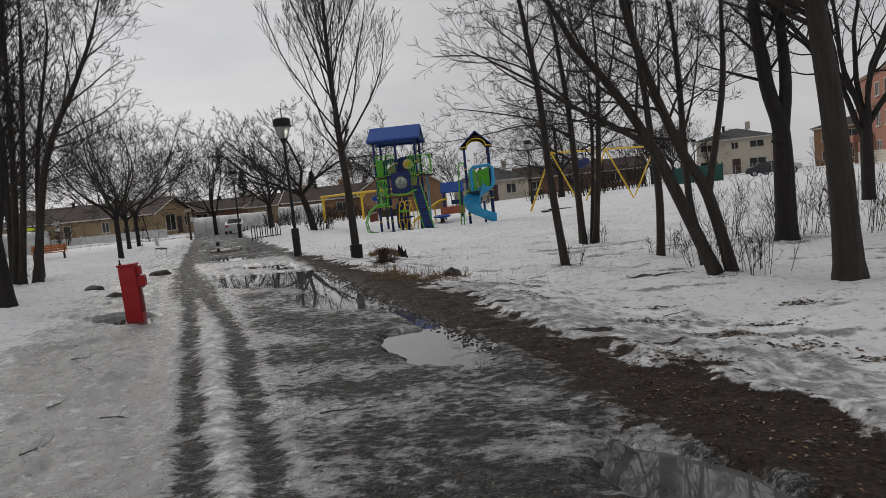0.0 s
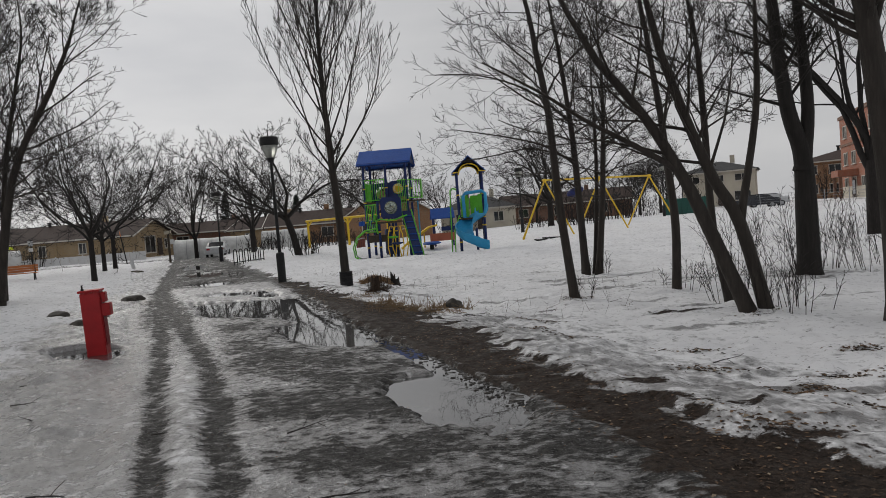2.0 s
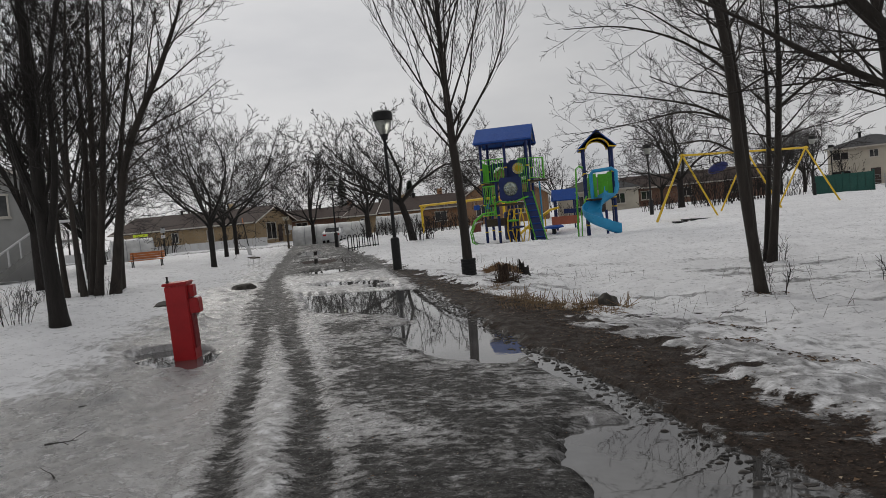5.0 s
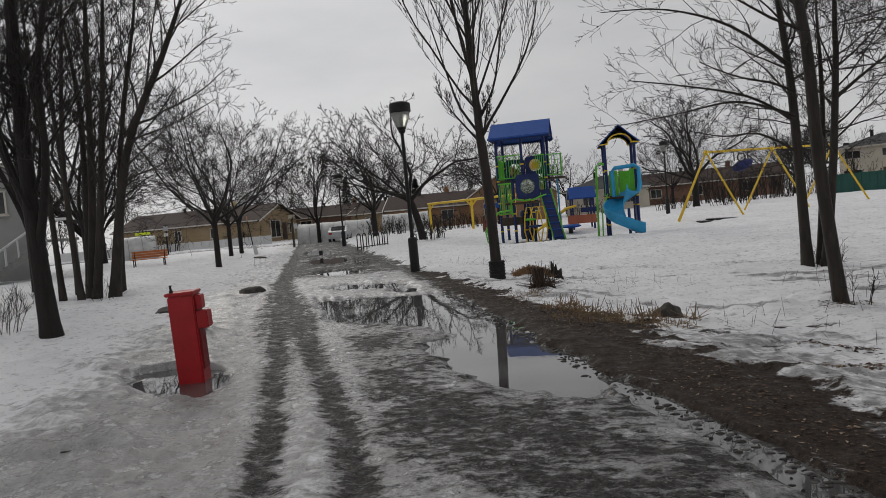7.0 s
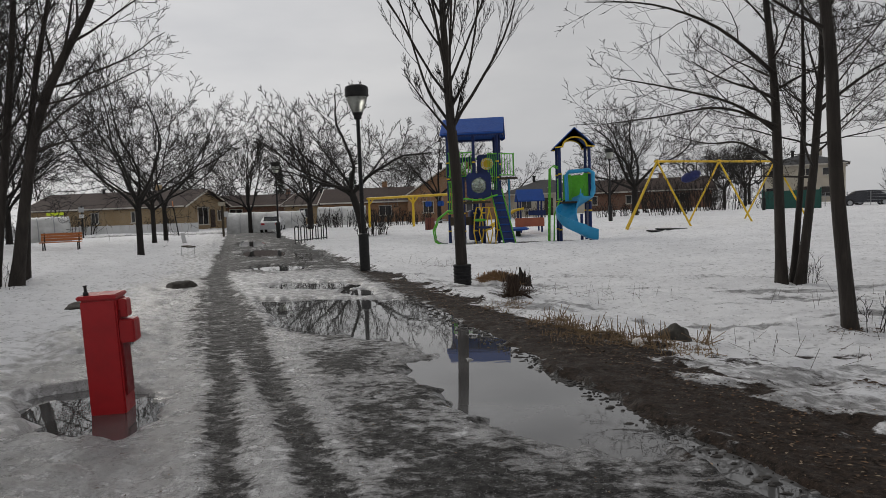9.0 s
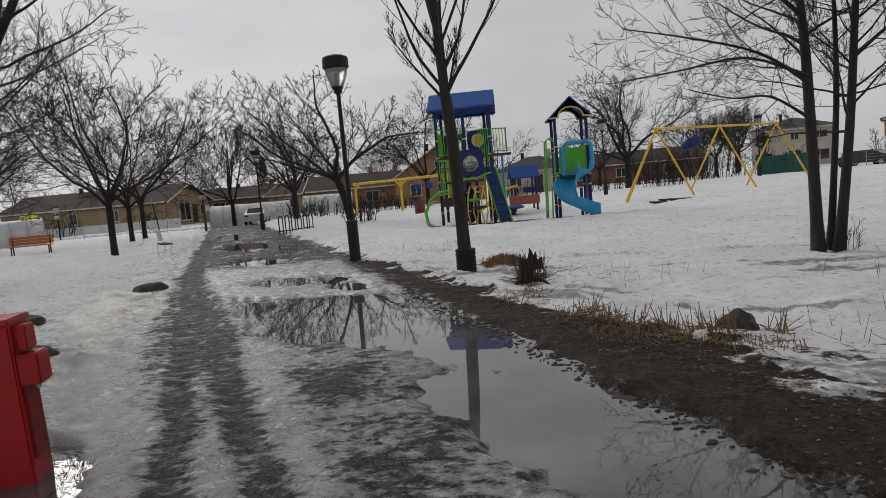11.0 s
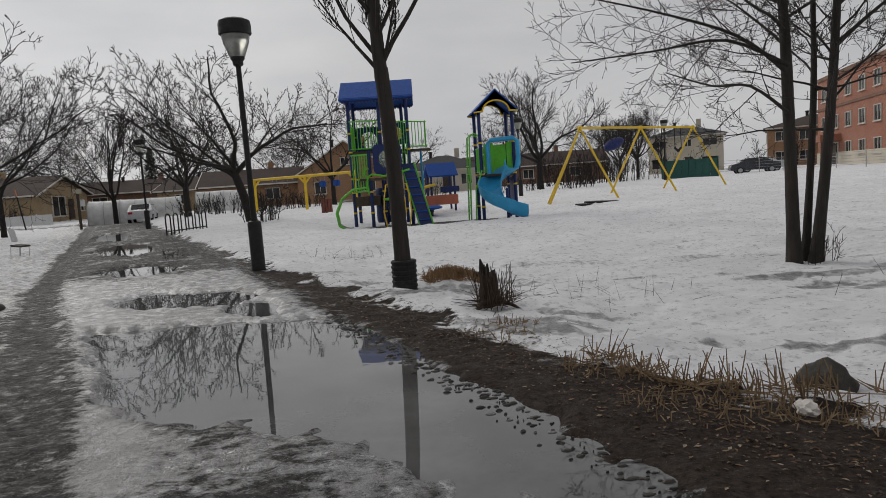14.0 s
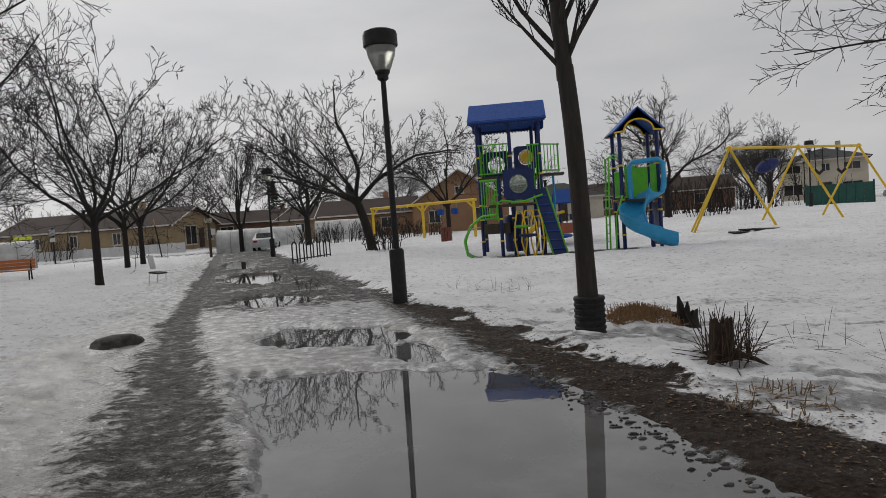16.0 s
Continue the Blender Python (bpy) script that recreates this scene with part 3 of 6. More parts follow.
# grove on the other side of the path
grove = habit(levels=4, kids=[15, 6, 5, 4], angle=[45, 42, 40, 40], ratio=[0.36, 0.46, 0.45, 0.4], lift=0.06, tip=0.0055, thin=0.42)
set_tree(21, (-8.25, 13.47, ground_z(-8.25, 13.47)), [([(-8.25, 13.47, 0.03), (-8.3, 13.4, 2.44), (-8.15, 13.3, 5.55)], 0.2, 0.12, 0.35, 4), ([(-8.29, 13.42, 2.0), (-8.7, 13.3, 3.6), (-8.85, 13.2, 5.6)], 0.1, 0.06, 0.3, 3), ([(-8.28, 13.42, 1.5), (-7.85, 13.3, 2.9), (-7.7, 13.2, 4.4), (-7.35, 13.2, 5.8)], 0.09, 0.05, 0.3, 3)], grove, "straight bare tree with a dark trunk in the snow", wood=M_BARK_DARK)
for k, pts in enumerate(([(-11.54, 19.4, 0.07), (-10.75, 19.4, 3.79), (-9.42, 19.4, 6.2), (-8.74, 19.4, 7.51)], [(-11.91, 19.2, 0.01), (-11.5, 19.3, 3.0), (-11.22, 19.4, 5.5), (-10.92, 19.4, 7.83)],
                         [(-12.3, 19.5, 0.03), (-11.9, 19.5, 3.2), (-11.56, 19.4, 6.47), (-11.42, 19.4, 7.9)], [(-12.66, 19.9, 0.14), (-12.33, 19.9, 4.71), (-12.5, 20, 6.6)],
                         [(-12.2, 20.6, 0.1), (-11.7, 20.5, 4), (-10.9, 20.5, 7.4)], [(-13.3, 20.3, 0.1), (-13.4, 20.3, 4), (-13.7, 20.4, 7)],
                         [(-12.1, 18.9, 0.1), (-12.2, 18.9, 3.5), (-11.9, 19.0, 7)], [(-12.9, 19.2, 0.1), (-13.0, 19.2, 3.6), (-13.1, 19.2, 7)])):
    base = (pts[0][0], pts[0][1], ground_z(pts[0][0], pts[0][1]))
    sweep = [([(-10.6, 19.4, 4.2), (-9.3, 19.3, 4.45), (-7.9, 19.2, 4.95)], 0.04, 0.011, 0.12, 0.0, LIMB), ([(-10.9, 19.4, 3.2), (-10.0, 19.2, 3.35), (-9.0, 19.1, 3.3)], 0.03, 0.01, 0.12, 0.0, LIMB)] if k == 0 else []
    set_tree(30 + k, base, [([base] + pts[1:], (0.17, 0.14, 0.15, 0.12, 0.12, 0.11, 0.1, 0.1)[k], 0.06, 0.3, 2.5)] + sweep, grove, "tall slender bare tree of a close grove", group="grove of slender trees")

# round-crowned park trees
ROUND = habit(levels=5, kids=[7, 7, 6, 5, 4], angle=[50, 42, 40, 38, 36], ratio=[0.75, 0.5, 0.5, 0.48, 0.45], lift=0.05, wander=0.11, tip=0.008, thin=0.6, clear=0.0)


def round_tree(seed, x, y, trunk, top, r, label, o=None, lean=(0, 0), z=None, limbs=7, wide=58):
    """A short trunk that forks into rising limbs, which make a round crown."""
    w = Wood(seed)
    o = o or ROUND
    rng = w.rng
    tip = (lean[0], lean[1], trunk)
    w.stem([(0, 0, -0.15), (lean[0] * 0.4, lean[1] * 0.4, trunk * 0.5), tip], r, r * 0.85, dict(o, levels=0), 0.8, 0)
    for k in range(limbs):
        a = 6.283 * k / limbs + rng.uniform(-0.35, 0.35)
        t_ = radians(wide * (0.12 if k == 0 else rng.uniform(0.5, 1.05)))
        start = (tip[0] * (1 - 0.12 * (k % 3)), tip[1], trunk * (1 - 0.09 * (k % 3)) - 0.02)
        w.grow(start, (math.cos(a) * math.sin(t_), math.sin(a) * math.sin(t_), math.cos(t_)), (top - trunk) * rng.uniform(0.85, 1.0), r * rng.uniform(0.4, 0.54), 1, o)
    return w.make("tree", pose(x, y, ground_z(x, y) if z is None else z), label, wood=M_BARK_DARK)


SPREAD = dict(ROUND, kids=[8, 9, 6, 4], levels=4, ratio=[1.0, 0.5, 0.48, 0.48], angle=[60, 46, 42, 40], thin=0.5, lift=0.022, wander=0.15)
DENSE = dict(SPREAD, levels=5, kids=[8, 9, 6, 4, 2], ratio=[1.0, 0.52, 0.48, 0.46, 0.5], tip=0.009, angle=[60, 48, 44, 42, 40])
park_tree = round_tree(41, -15.28, 31.5, 2.3, 8.6, 0.135, "bare round-crowned tree with a short dark trunk", DENSE, wide=53)
for tx, ty, turn, size in ((-20.6, 42.6, 110, 1.0), (-21.9, 46.5, 235, 1.08)):
    copy_thing(park_tree, pose(tx, ty, ground_z(tx, ty), 0, 0, turn) @ Matrix.Scale(size, 4))
round_tree(44, -8.2, 43.3, 2.7, 9.2, 0.23, "large bare spreading tree on the snowy lawn", dict(DENSE, tip=0.012), (-0.7, 0), limbs=8, wide=66)


# ---- lamps, fountain post, bench and other things by the path ----
m = Nodes("frosted_lantern_glass", 0.25)
m.color(m.ramp(m.noise(4, 3), (0.3, (0.3, 0.31, 0.28)), (0.7, (0.5, 0.51, 0.47))))
m.p.inputs["Transmission Weight"].default_value = 0.55
M_LANTERN = m.mat
M_WHITE = painted("white_paint", (0.6, 0.6, 0.6), 0.5, 0.08)


def park_lamp(mat4, first=True):
    lamp = thing("street_lamp", mat4, "black park lamp post with a frosted lantern under a flat cap", "street lamp", "park lamps")
    part("base", lathe([(0.135, -0.2), (0.135, 0.98), (0.12, 1.02), (0.075, 1.04)], 16), M_BLACK, lamp, smooth=True)
    part("pole", a_tube([(0, 0, 1.0), (0, 0, 2.5), (0, 0, 4.05)], [0.058, 0.055, 0.048], 14), M_BLACK, lamp, smooth=True)
    part("collar", lathe([(0.06, 4.0), (0.1, 4.03), (0.1, 4.1), (0.135, 4.14), (0.135, 4.18)], 16), M_BLACK, lamp, smooth=True)
    part("lantern", lathe([(0.13, 4.17), (0.15, 4.2), (0.235, 4.42), (0.265, 4.56), (0.265, 4.6)], 24), M_LANTERN, lamp, "frosted tapering glass", smooth=True)
    part("bulb", lathe([(0.03, 4.19), (0.045, 4.3), (0.045, 4.42), (0.02, 4.47)], 10), M_WHITE, lamp, smooth=True)
    part("cap", lathe([(0.285, 4.58), (0.305, 4.6), (0.305, 4.78), (0.29, 4.84), (0.2, 4.88), (0.05, 4.89)], 28), M_BLACK, lamp, "flat black drum cap", smooth=True)
    return lamp


lamp_one = park_lamp(pose(-4.07, 22.45, -0.02, 1.87, 0, 0))
for lx, ly, tilt in ((-14.4, 46.5, 0.6), (7.24, 50.3, 0), (21.6, 61.3, 0.3), (30.6, 81.4, 0)):
    copy_thing(lamp_one, pose(lx, ly, ground_z(lx, ly), tilt, 0, 40))

# red drinking post, leaning a little
post = thing("drinking_fountain", pose(-3.885, 10.52, -0.12, 1.0, -1.6, 14), "red enamelled metal drinking post standing in a small pool", "fountain")
part("body", a_box(0, 0, 0.54, 0.275, 0.27, 1.08), M_RED, post, bevel=0.012)
part("lid", a_box(-0.005, 0, 1.1, 0.305, 0.3, 0.035), M_RED, post, bevel=0.008)
part("side_plate", a_box(0.143, 0.0, 0.62, 0.018, 0.19, 0.72), M_REDDARK, post, bevel=0.004)
bm = a_box(0.17, -0.02, 0.99, 0.07, 0.13, 0.15)
part("valve_cover", bm, M_RED, post, bevel=0.008)
part("tap_box", a_box(0.195, -0.03, 0.8, 0.125, 0.17, 0.19), M_RED, post, bevel=0.01)
part("spout", a_tube([(0.2, -0.03, 0.72), (0.2, -0.03, 0.67)], 0.016), M_STEEL, post)
part("push_button", lathe([(0.022, 1.115), (0.022, 1.14), (0.012, 1.15), (0.012, 1.19), (0.02, 1.2)], 10), M_BLACK, post).location = (-0.1, -0.08, 0)
part("hinge", a_tube([(-0.13, 0.148, 1.085), (0.13, 0.148, 1.085)], 0.011), M_REDDARK, post)

# guard round the slim tree
guard = thing("tree_guard", pose(-1.29, 18.41, ground_z(-1.29, 18.41) - 0.06), "black ribbed plastic guard round a tree trunk", "tree guard")
prof = [(0.17, 0.0)]
for k in range(14):
    prof += [(0.182 if k % 2 else 0.171, 0.02 + k * 0.034), (0.182 if k % 2 else 0.171, 0.045 + k * 0.034)]
prof += [(0.17, 0.5), (0.14, 0.5)]
part("sleeve", lathe(prof, 20), M_RUBBER, guard)


def park_bench(mat4):
    b = thing("bench", mat4, "orange wooden park bench on black metal legs in snow", "bench")
    for k in range(3):
        part("seat_slat", a_box(0, -0.14 + k * 0.14, 0.43, 1.8, 0.12, 0.04), M_ORANGE, b, bevel=0.006)
    for k in range(3):
        part("back_slat", a_box(0, 0.25 + k * 0.025, 0.55 + k * 0.13, 1.8, 0.035, 0.115), M_ORANGE, b, bevel=0.006)
    for sx in (-0.75, 0.75):
        part("leg", a_tube([(sx, -0.2, -0.05), (sx, -0.17, 0.4), (sx, 0.2, 0.4), (sx, 0.33, 0.88)], 0.03), M_BLACK, b)
        part("leg", a_tube([(sx, 0.2, 0.4), (sx, 0.28, -0.05)], 0.03), M_BLACK, b)
    return b


park_bench(pose(-21.7, 35.8, ground_z(-21.7, 35.8) - 0.05, 0, 0, 24))

# bicycle rack
rack = thing("bicycle_rack", pose(-9.97, 38.4, ground_z(-9.97, 38.4), 0, 0, 75), "black steel bicycle rack with rounded hoops in snow", "bike rack")
for k in range(6):
    x0 = -1.4 + k * 0.56
    part("hoop", a_tube([(x0 - 0.17, 0, -0.1), (x0 - 0.17, 0, 0.62)] + [(x0 - 0.17 * math.cos(a), 0, 0.6 + 0.17 * math.sin(a)) for a in (0.5, 1.0, 1.57, 2.1, 2.6)] + [(x0 + 0.17, 0, 0.62), (x0 + 0.17, 0, -0.1)], 0.028), M_BLACK, rack, smooth=True)
part("rail", a_tube([(-1.6, 0, 0.05), (1.6, 0, 0.05)], 0.025), M_BLACK, rack)

# garden chair left by the path
chair = thing("garden_chair", pose(-12.9, 30.6, ground_z(-12.9, 30.6), 0, 6, -20) @ Matrix.Scale(0.85, 4), "old garden chair with a pale woven back, standing crooked in snow", "chair")
part("seat", a_box(0.12, 0, 0.42, 0.5, 0.45, 0.06), M_DECK, chair, bevel=0.02)
part("backrest", a_box(-0.2, 0, 0.78, 0.05, 0.26, 0.5, Euler((0, -0.35, 0)).to_matrix()), M_WHITE, chair, "pale worn backrest", bevel=0.02)
for cx in (-0.1, 0.3):
    for cy in (-0.2, 0.2):
        part("leg", a_tube([(cx, cy, -0.15), (cx, cy, 0.42)], 0.014), M_WHITE, chair)

# post with a small board, and a leaning pole
sign = thing("sign_post", pose(-21.1, 53.8, ground_z(-21.1, 53.8)), "dark wooden post with a small pale board on top", "sign")
part("post", a_box(0, 0, 1.15, 0.14, 0.14, 2.4), M_DECK, sign, bevel=0.01)
part("board", a_box(0, -0.02, 2.48, 0.5, 0.2, 0.3), painted("weathered_cream_board", (0.42, 0.38, 0.3), 0.7), sign, bevel=0.01)
part("plate", a_box(0.28, -0.03, 1.7, 0.3, 0.02, 0.4), M_WHITE, sign)
pole = thing("snow_stake", pose(-27.5, 59.6, ground_z(-27.5, 59.6), 0, -8, 0), "thin leaning black marker pole in snow", "pole")
part("rod", a_tube([(0, 0, -0.1), (0, 0, 2.5)], 0.05), M_BLACK, pole)
part("tip", a_tube([(0, 0, 2.5), (0, 0, 3.0)], 0.035), M_ORANGE, pole)
M_SIGN = painted("fluorescent_yellow_sheet", (0.62, 0.75, 0.03), 0.5, 0.05)
warn = thing("road_sign", pose(-36.9, 57.4, ground_z(-36.9, 57.4)), "fluorescent yellow plate on a dark post by the street", "road sign")
part("post", a_tube([(0, 0, -0.1), (0, 0, 2.6)], 0.06), M_BLACK, warn)
part("plate", a_box(0, -0.07, 2.25, 1.5, 0.03, 0.24), M_SIGN, warn)
part("plate", a_box(0, -0.07, 1.95, 0.9, 0.03, 0.18), M_SIGN, warn)
warn = thing("road_sign", pose(-35.2, 58.3, ground_z(-35.2, 58.3)), "small grey plates on a dark post by the street", "road sign")
part("post", a_tube([(0, 0, -0.1), (0, 0, 2.9)], 0.06), M_BLACK, warn)
part("plate", a_box(0, -0.07, 2.55, 0.45, 0.03, 0.45), M_STEEL, warn)
part("plate", a_box(0, -0.07, 2.0, 0.4, 0.03, 0.3), M_WHITE, warn)

# slatted litter bin
bin_ = thing("litter_bin", pose(-4.78, 48.15, ground_z(-4.78, 48.15)), "brown slatted wooden litter bin standing in snow", "litter bin")
M_BINWOOD = painted("reddish_brown_wood", (0.16, 0.05, 0.035), 0.7, 0.2)
for k in range(12):
    a = k * math.pi / 6
    part("slat", a_box(0.3 * math.cos(a), 0.3 * math.sin(a), 0.38, 0.03, 0.13, 0.8, Euler((0, 0, a)).to_matrix()), M_BINWOOD, bin_)
part("liner", lathe([(0.27, 0.0), (0.27, 0.7), (0.25, 0.72)], 16), M_BLACK, bin_)


# ---- playground ----
def panel_with_hole(w, h, hole, depth=0.05, n=28):
    """An upright panel in the xz plane with a round hole, centred at its middle."""
    bm = bmesh.new()
    ring = []
    for k in range(n):
        a = 2 * math.pi * k / n
        c, s_ = math.cos(a), math.sin(a)
        q = min(w / 2 / max(abs(c), 1e-6), h / 2 / max(abs(s_), 1e-6))
        ring.append([bm.verts.new(v) for v in ((hole * c, -depth / 2, hole * s_), (q * c, -depth / 2, q * s_), (hole * c, depth / 2, hole * s_), (q * c, depth / 2, q * s_))])
    for k in range(n):
        a, b = ring[k], ring[(k + 1) % n]
        for i, j in ((0, 1), (3, 2), (2, 0), (1, 3)):
            bm.faces.new((a[i], a[j], b[j], b[i]))
    return bm


def bars(parent, x0, x1, y0, y1, z0, z1, n, mat, r=0.016):
    """A guard of upright bars between two rails; each bar a part."""
    part("rail", a_tube([(x0, y0, z1), (x1, y1, z1)], r * 1.5), mat, parent, smooth=True)
    part("rail", a_tube([(x0, y0, z0), (x1, y1, z0)], r * 1.5), mat, parent, smooth=True)
    for k in range(n):
        u = (k + 0.5) / n
        x, y = x0 + (x1 - x0) * u, y0 + (y1 - y0) * u
        part("bar", a_tube([(x, y, z0), (x, y, z1)], r, 6), mat, parent, smooth=True)


def gable_roof(hx, ridge, eave, hy, thick=0.06, along="x"):
    """Two sloped slabs; ridge along x with half length hx."""
    bm = bmesh.new()
    for sgn in (-1, 1):
        n = Vector((0, sgn * (ridge - eave), hy)).normalized()
        pts = [Vector((-hx, 0, ridge)), Vector((hx, 0, ridge)), Vector((hx, sgn * hy, eave)), Vector((-hx, sgn * hy, eave))]
        top = [bm.verts.new(p) for p in pts]
        low = [bm.verts.new(p - n * thick) for p in pts]
        bm.faces.new(top if sgn < 0 else top[::-1])
        bm.faces.new(low[::-1] if sgn < 0 else low)
        for k in range(4):
            f = (top[k], low[k], low[(k + 1) % 4], top[(k + 1) % 4])
            bm.faces.new(f if sgn < 0 else f[::-1])
    if along == "y":
        bmesh.ops.rotate(bm, verts=bm.verts, cent=(0, 0, 0), matrix=Matrix.Rotation(math.pi / 2, 3, "Z"))
    bmesh.ops.recalc_face_normals(bm, faces=bm.faces)
    return bm


PZ = 0.0
tower = thing("play_tower", pose(-1.43, 35.85, PZ, 0, 0, -3) @ Matrix.Scale(1.05, 4), "tall blue and lime green play tower with a blue gable roof", "play structure", "playground towers")
for px, py, top in ((-1.05, -1.05, 4.75), (1.05, -1.05, 4.75), (-1.05, 1.05, 4.75), (1.05, 1.05, 4.75), (0.05, -1.05, 4.75), (0.85, 0.6, 4.6), (-0.38, -1.5, 2.75), (0.45, -1.55, 2.1), (0.05, 0.3, 2.4)):
    p = part("post", a_tube([(px, py, -0.2), (px, py, top)], 0.065, 12), M_BLUE, tower, smooth=True)
    for zc in (0.5, 1.25, 1.75, 2.72, 3.4):
        if zc < top - 0.2:
            part("clamp", a_tube([(px, py, zc), (px, py, zc + 0.06)], 0.078, 12), M_YELLOW, p, "yellow clamp", smooth=True)
part("roof", gable_roof(1.34, 5.42, 4.62, 1.35), M_ROOFBLUE, tower, "blue moulded gable roof", bevel=0.01)
for sy in (-1, 1):
    part("valance", a_box(0, sy * 1.27, 4.6, 2.6, 0.04, 0.14), M_BLUE, tower)
    for k in range(22):
        part("valance_tooth", a_box(-1.2 + k * 0.114, sy * 1.29, 4.515, 0.06, 0.03, 0.05), M_BLUE, tower)
for sx in (-1, 1):
    bm = bmesh.new()
    vs = [bm.verts.new((sx * 1.28, yy, zz)) for yy, zz in ((-1.25, 4.62), (1.25, 4.62), (0, 5.36))]
    bm.faces.new(vs)
    bmesh.ops.solidify(bm, geom=bm.faces[:], thickness=0.03)
    part("gable", bm, M_BLUE, tower)
part("deck", a_box(0, 0, 2.72, 2.15, 2.15, 0.09), M_DECK, tower)
part("deck", a_box(0.0, -1.3, 1.72, 1.5, 0.75, 0.09), M_DECK, tower)
part("deck", a_box(-0.55, -1.0, 0.95, 0.9, 0.6, 0.35), M_DECK, tower)
bars(tower, -1.05, 0.0, -1.1, -1.1, 2.85, 3.85, 9, M_GREEN)
bars(tower, -1.05, -0.42, -1.25, -1.5, 1.3, 2.62, 7, M_GREEN, 0.02)
bars(tower, 1.05, 1.75, -1.05, -0.5, 2.85, 3.75, 6, M_GREEN)
bars(tower, 0.62, 1.05, -1.12, -1.12, 2.0, 3.75, 5, M_GREEN)
bars(tower, -1.05, 1.05, 1.05, 1.05, 2.85, 3.75, 14, M_GREEN)
bars(tower, -1.05, -1.05, -1.05, 1.05, 2.85, 3.75, 12, M_GREEN)
part("side_panel", a_box(-1.12, -0.75, 3.3, 0.03, 0.5, 1.0), M_GREEN, tower, bevel=0.01)
part("side_panel", a_box(1.72, -0.25, 3.3, 0.03, 0.55, 1.0), M_GREEN, tower, bevel=0.01)
part("landing", a_box(1.45, -0.35, 2.72, 0.85, 0.9, 0.07), M_DECK, tower)
part("strut", a_tube([(1.5, -0.5, 0), (1.5, -0.5, 2.7)], 0.04), M_SLIDE, tower)
hole = panel_with_hole(1.02, 1.05, 0.32)
bmesh.ops.translate(hole, verts=hole.verts, vec=(0.28, -1.62, 2.42))
pn = part("window_panel", hole, M_BLUE, tower, "navy panel with a round bubble window")
bm = bmesh.new()
bmesh.ops.create_uvsphere(bm, u_segments=20, v_segments=10, radius=0.33, matrix=pose(0.28, -1.62, 2.42) @ Matrix.Diagonal((1, 0.5, 1, 1)))
m = Nodes("scratched_clear_plastic", 0.2)
m.color(m.ramp(m.noise(6, 4), (0.35, (0.3, 0.36, 0.3)), (0.7, (0.6, 0.66, 0.6))))
m.p.inputs["Transmission Weight"].default_value = 0.8
M_BUBBLE = m.mat
part("bubble", bm, M_BUBBLE, pn, smooth=True)
hole = panel_with_hole(0.95, 1.0, 0.32)
bmesh.ops.translate(hole, verts=hole.verts, vec=(-0.5, 1.0, 3.3))
part("window_panel", hole, M_BLUE, tower)
hole = panel_with_hole(0.85, 0.8, 0.27)
bmesh.ops.translate(hole, verts=hole.verts, vec=(0.6, -0.8, 3.35))
sun_panel = part("sun_panel", hole, M_BLUE, tower, "navy panel with a yellow pierced wheel")
wheel = lathe([(0.05, -0.02), (0.25, -0.02), (0.25, 0.02), (0.05, 0.02)], 20)
bmesh.ops.rotate(wheel, verts=wheel.verts, cent=(0, 0, 0), matrix=Matrix.Rotation(math.pi / 2, 3, "X"))
bmesh.ops.translate(wheel, verts=wheel.verts, vec=(0.6, -0.84, 3.35))
part("wheel", wheel, M_YELLOW, sun_panel)
for k in range(12):
    a = k * math.pi / 6
    part("knob", a_box(0.6 + 0.19 * math.cos(a), -0.87, 3.35 + 0.19 * math.sin(a), 0.05, 0.03, 0.05), M_WHITE, sun_panel)
part("handrail", a_tube([(-0.45, -1.62, 1.2), (-0.5, -1.68, 1.55), (-0.46, -1.7, 1.82), (-0.3, -1.72, 1.9), (0.1, -1.75, 1.82), (0.5, -1.78, 1.83), (0.85, -1.78, 1.95), (1.05, -1.7, 2.0)], 0.035), M_GREEN, tower, smooth=True)
part("handrail", a_tube([(-0.42, -1.6, 1.75), (-0.6, -1.6, 1.9), (-0.55, -1.58, 2.1), (-0.42, -1.55, 2.1)], 0.03), M_GREEN, tower, smooth=True)
# sloping plank ladder
bm = bmesh.new()
top_, low_ = Vector((0.97, -1.2, 2.2)), Vector((1.53, -2.04, -0.08))
out_ = Vector((0, -2.28, 0.84)).normalized() * 0.07
vs = [[bm.verts.new(p + Vector((sx, 0, 0)) + q) for sx, q in ((-0.21, out_ * 0), (0.21, out_ * 0), (0.21, out_), (-0.21, out_))] for p in (low_, top_)]
bm.faces.new(vs[0][::-1])
bm.faces.new(vs[1])
for k in range(4):
    bm.faces.new((vs[0][k], vs[0][(k + 1) % 4], vs[1][(k + 1) % 4], vs[1][k]))
plank = part("ramp", bm, M_BLUE, tower, "navy climbing ramp with rungs")
for k in range(7):
    c = low_.lerp(top_, 0.1 + 0.13 * k) + out_ * 1.2
    part("rung", a_tube([c + Vector((-0.2, 0, 0)), c + Vector((0.2, 0, 0))], 0.028, 6), M_ROOFBLUE, plank)
for sx in (-0.24, 0.24):
    part("ramp_rail", a_tube([(sx + 0.97, -1.22, 2.25), (sx + 1.53, -2.06, -0.05)], 0.032), M_GREEN, tower, smooth=True)
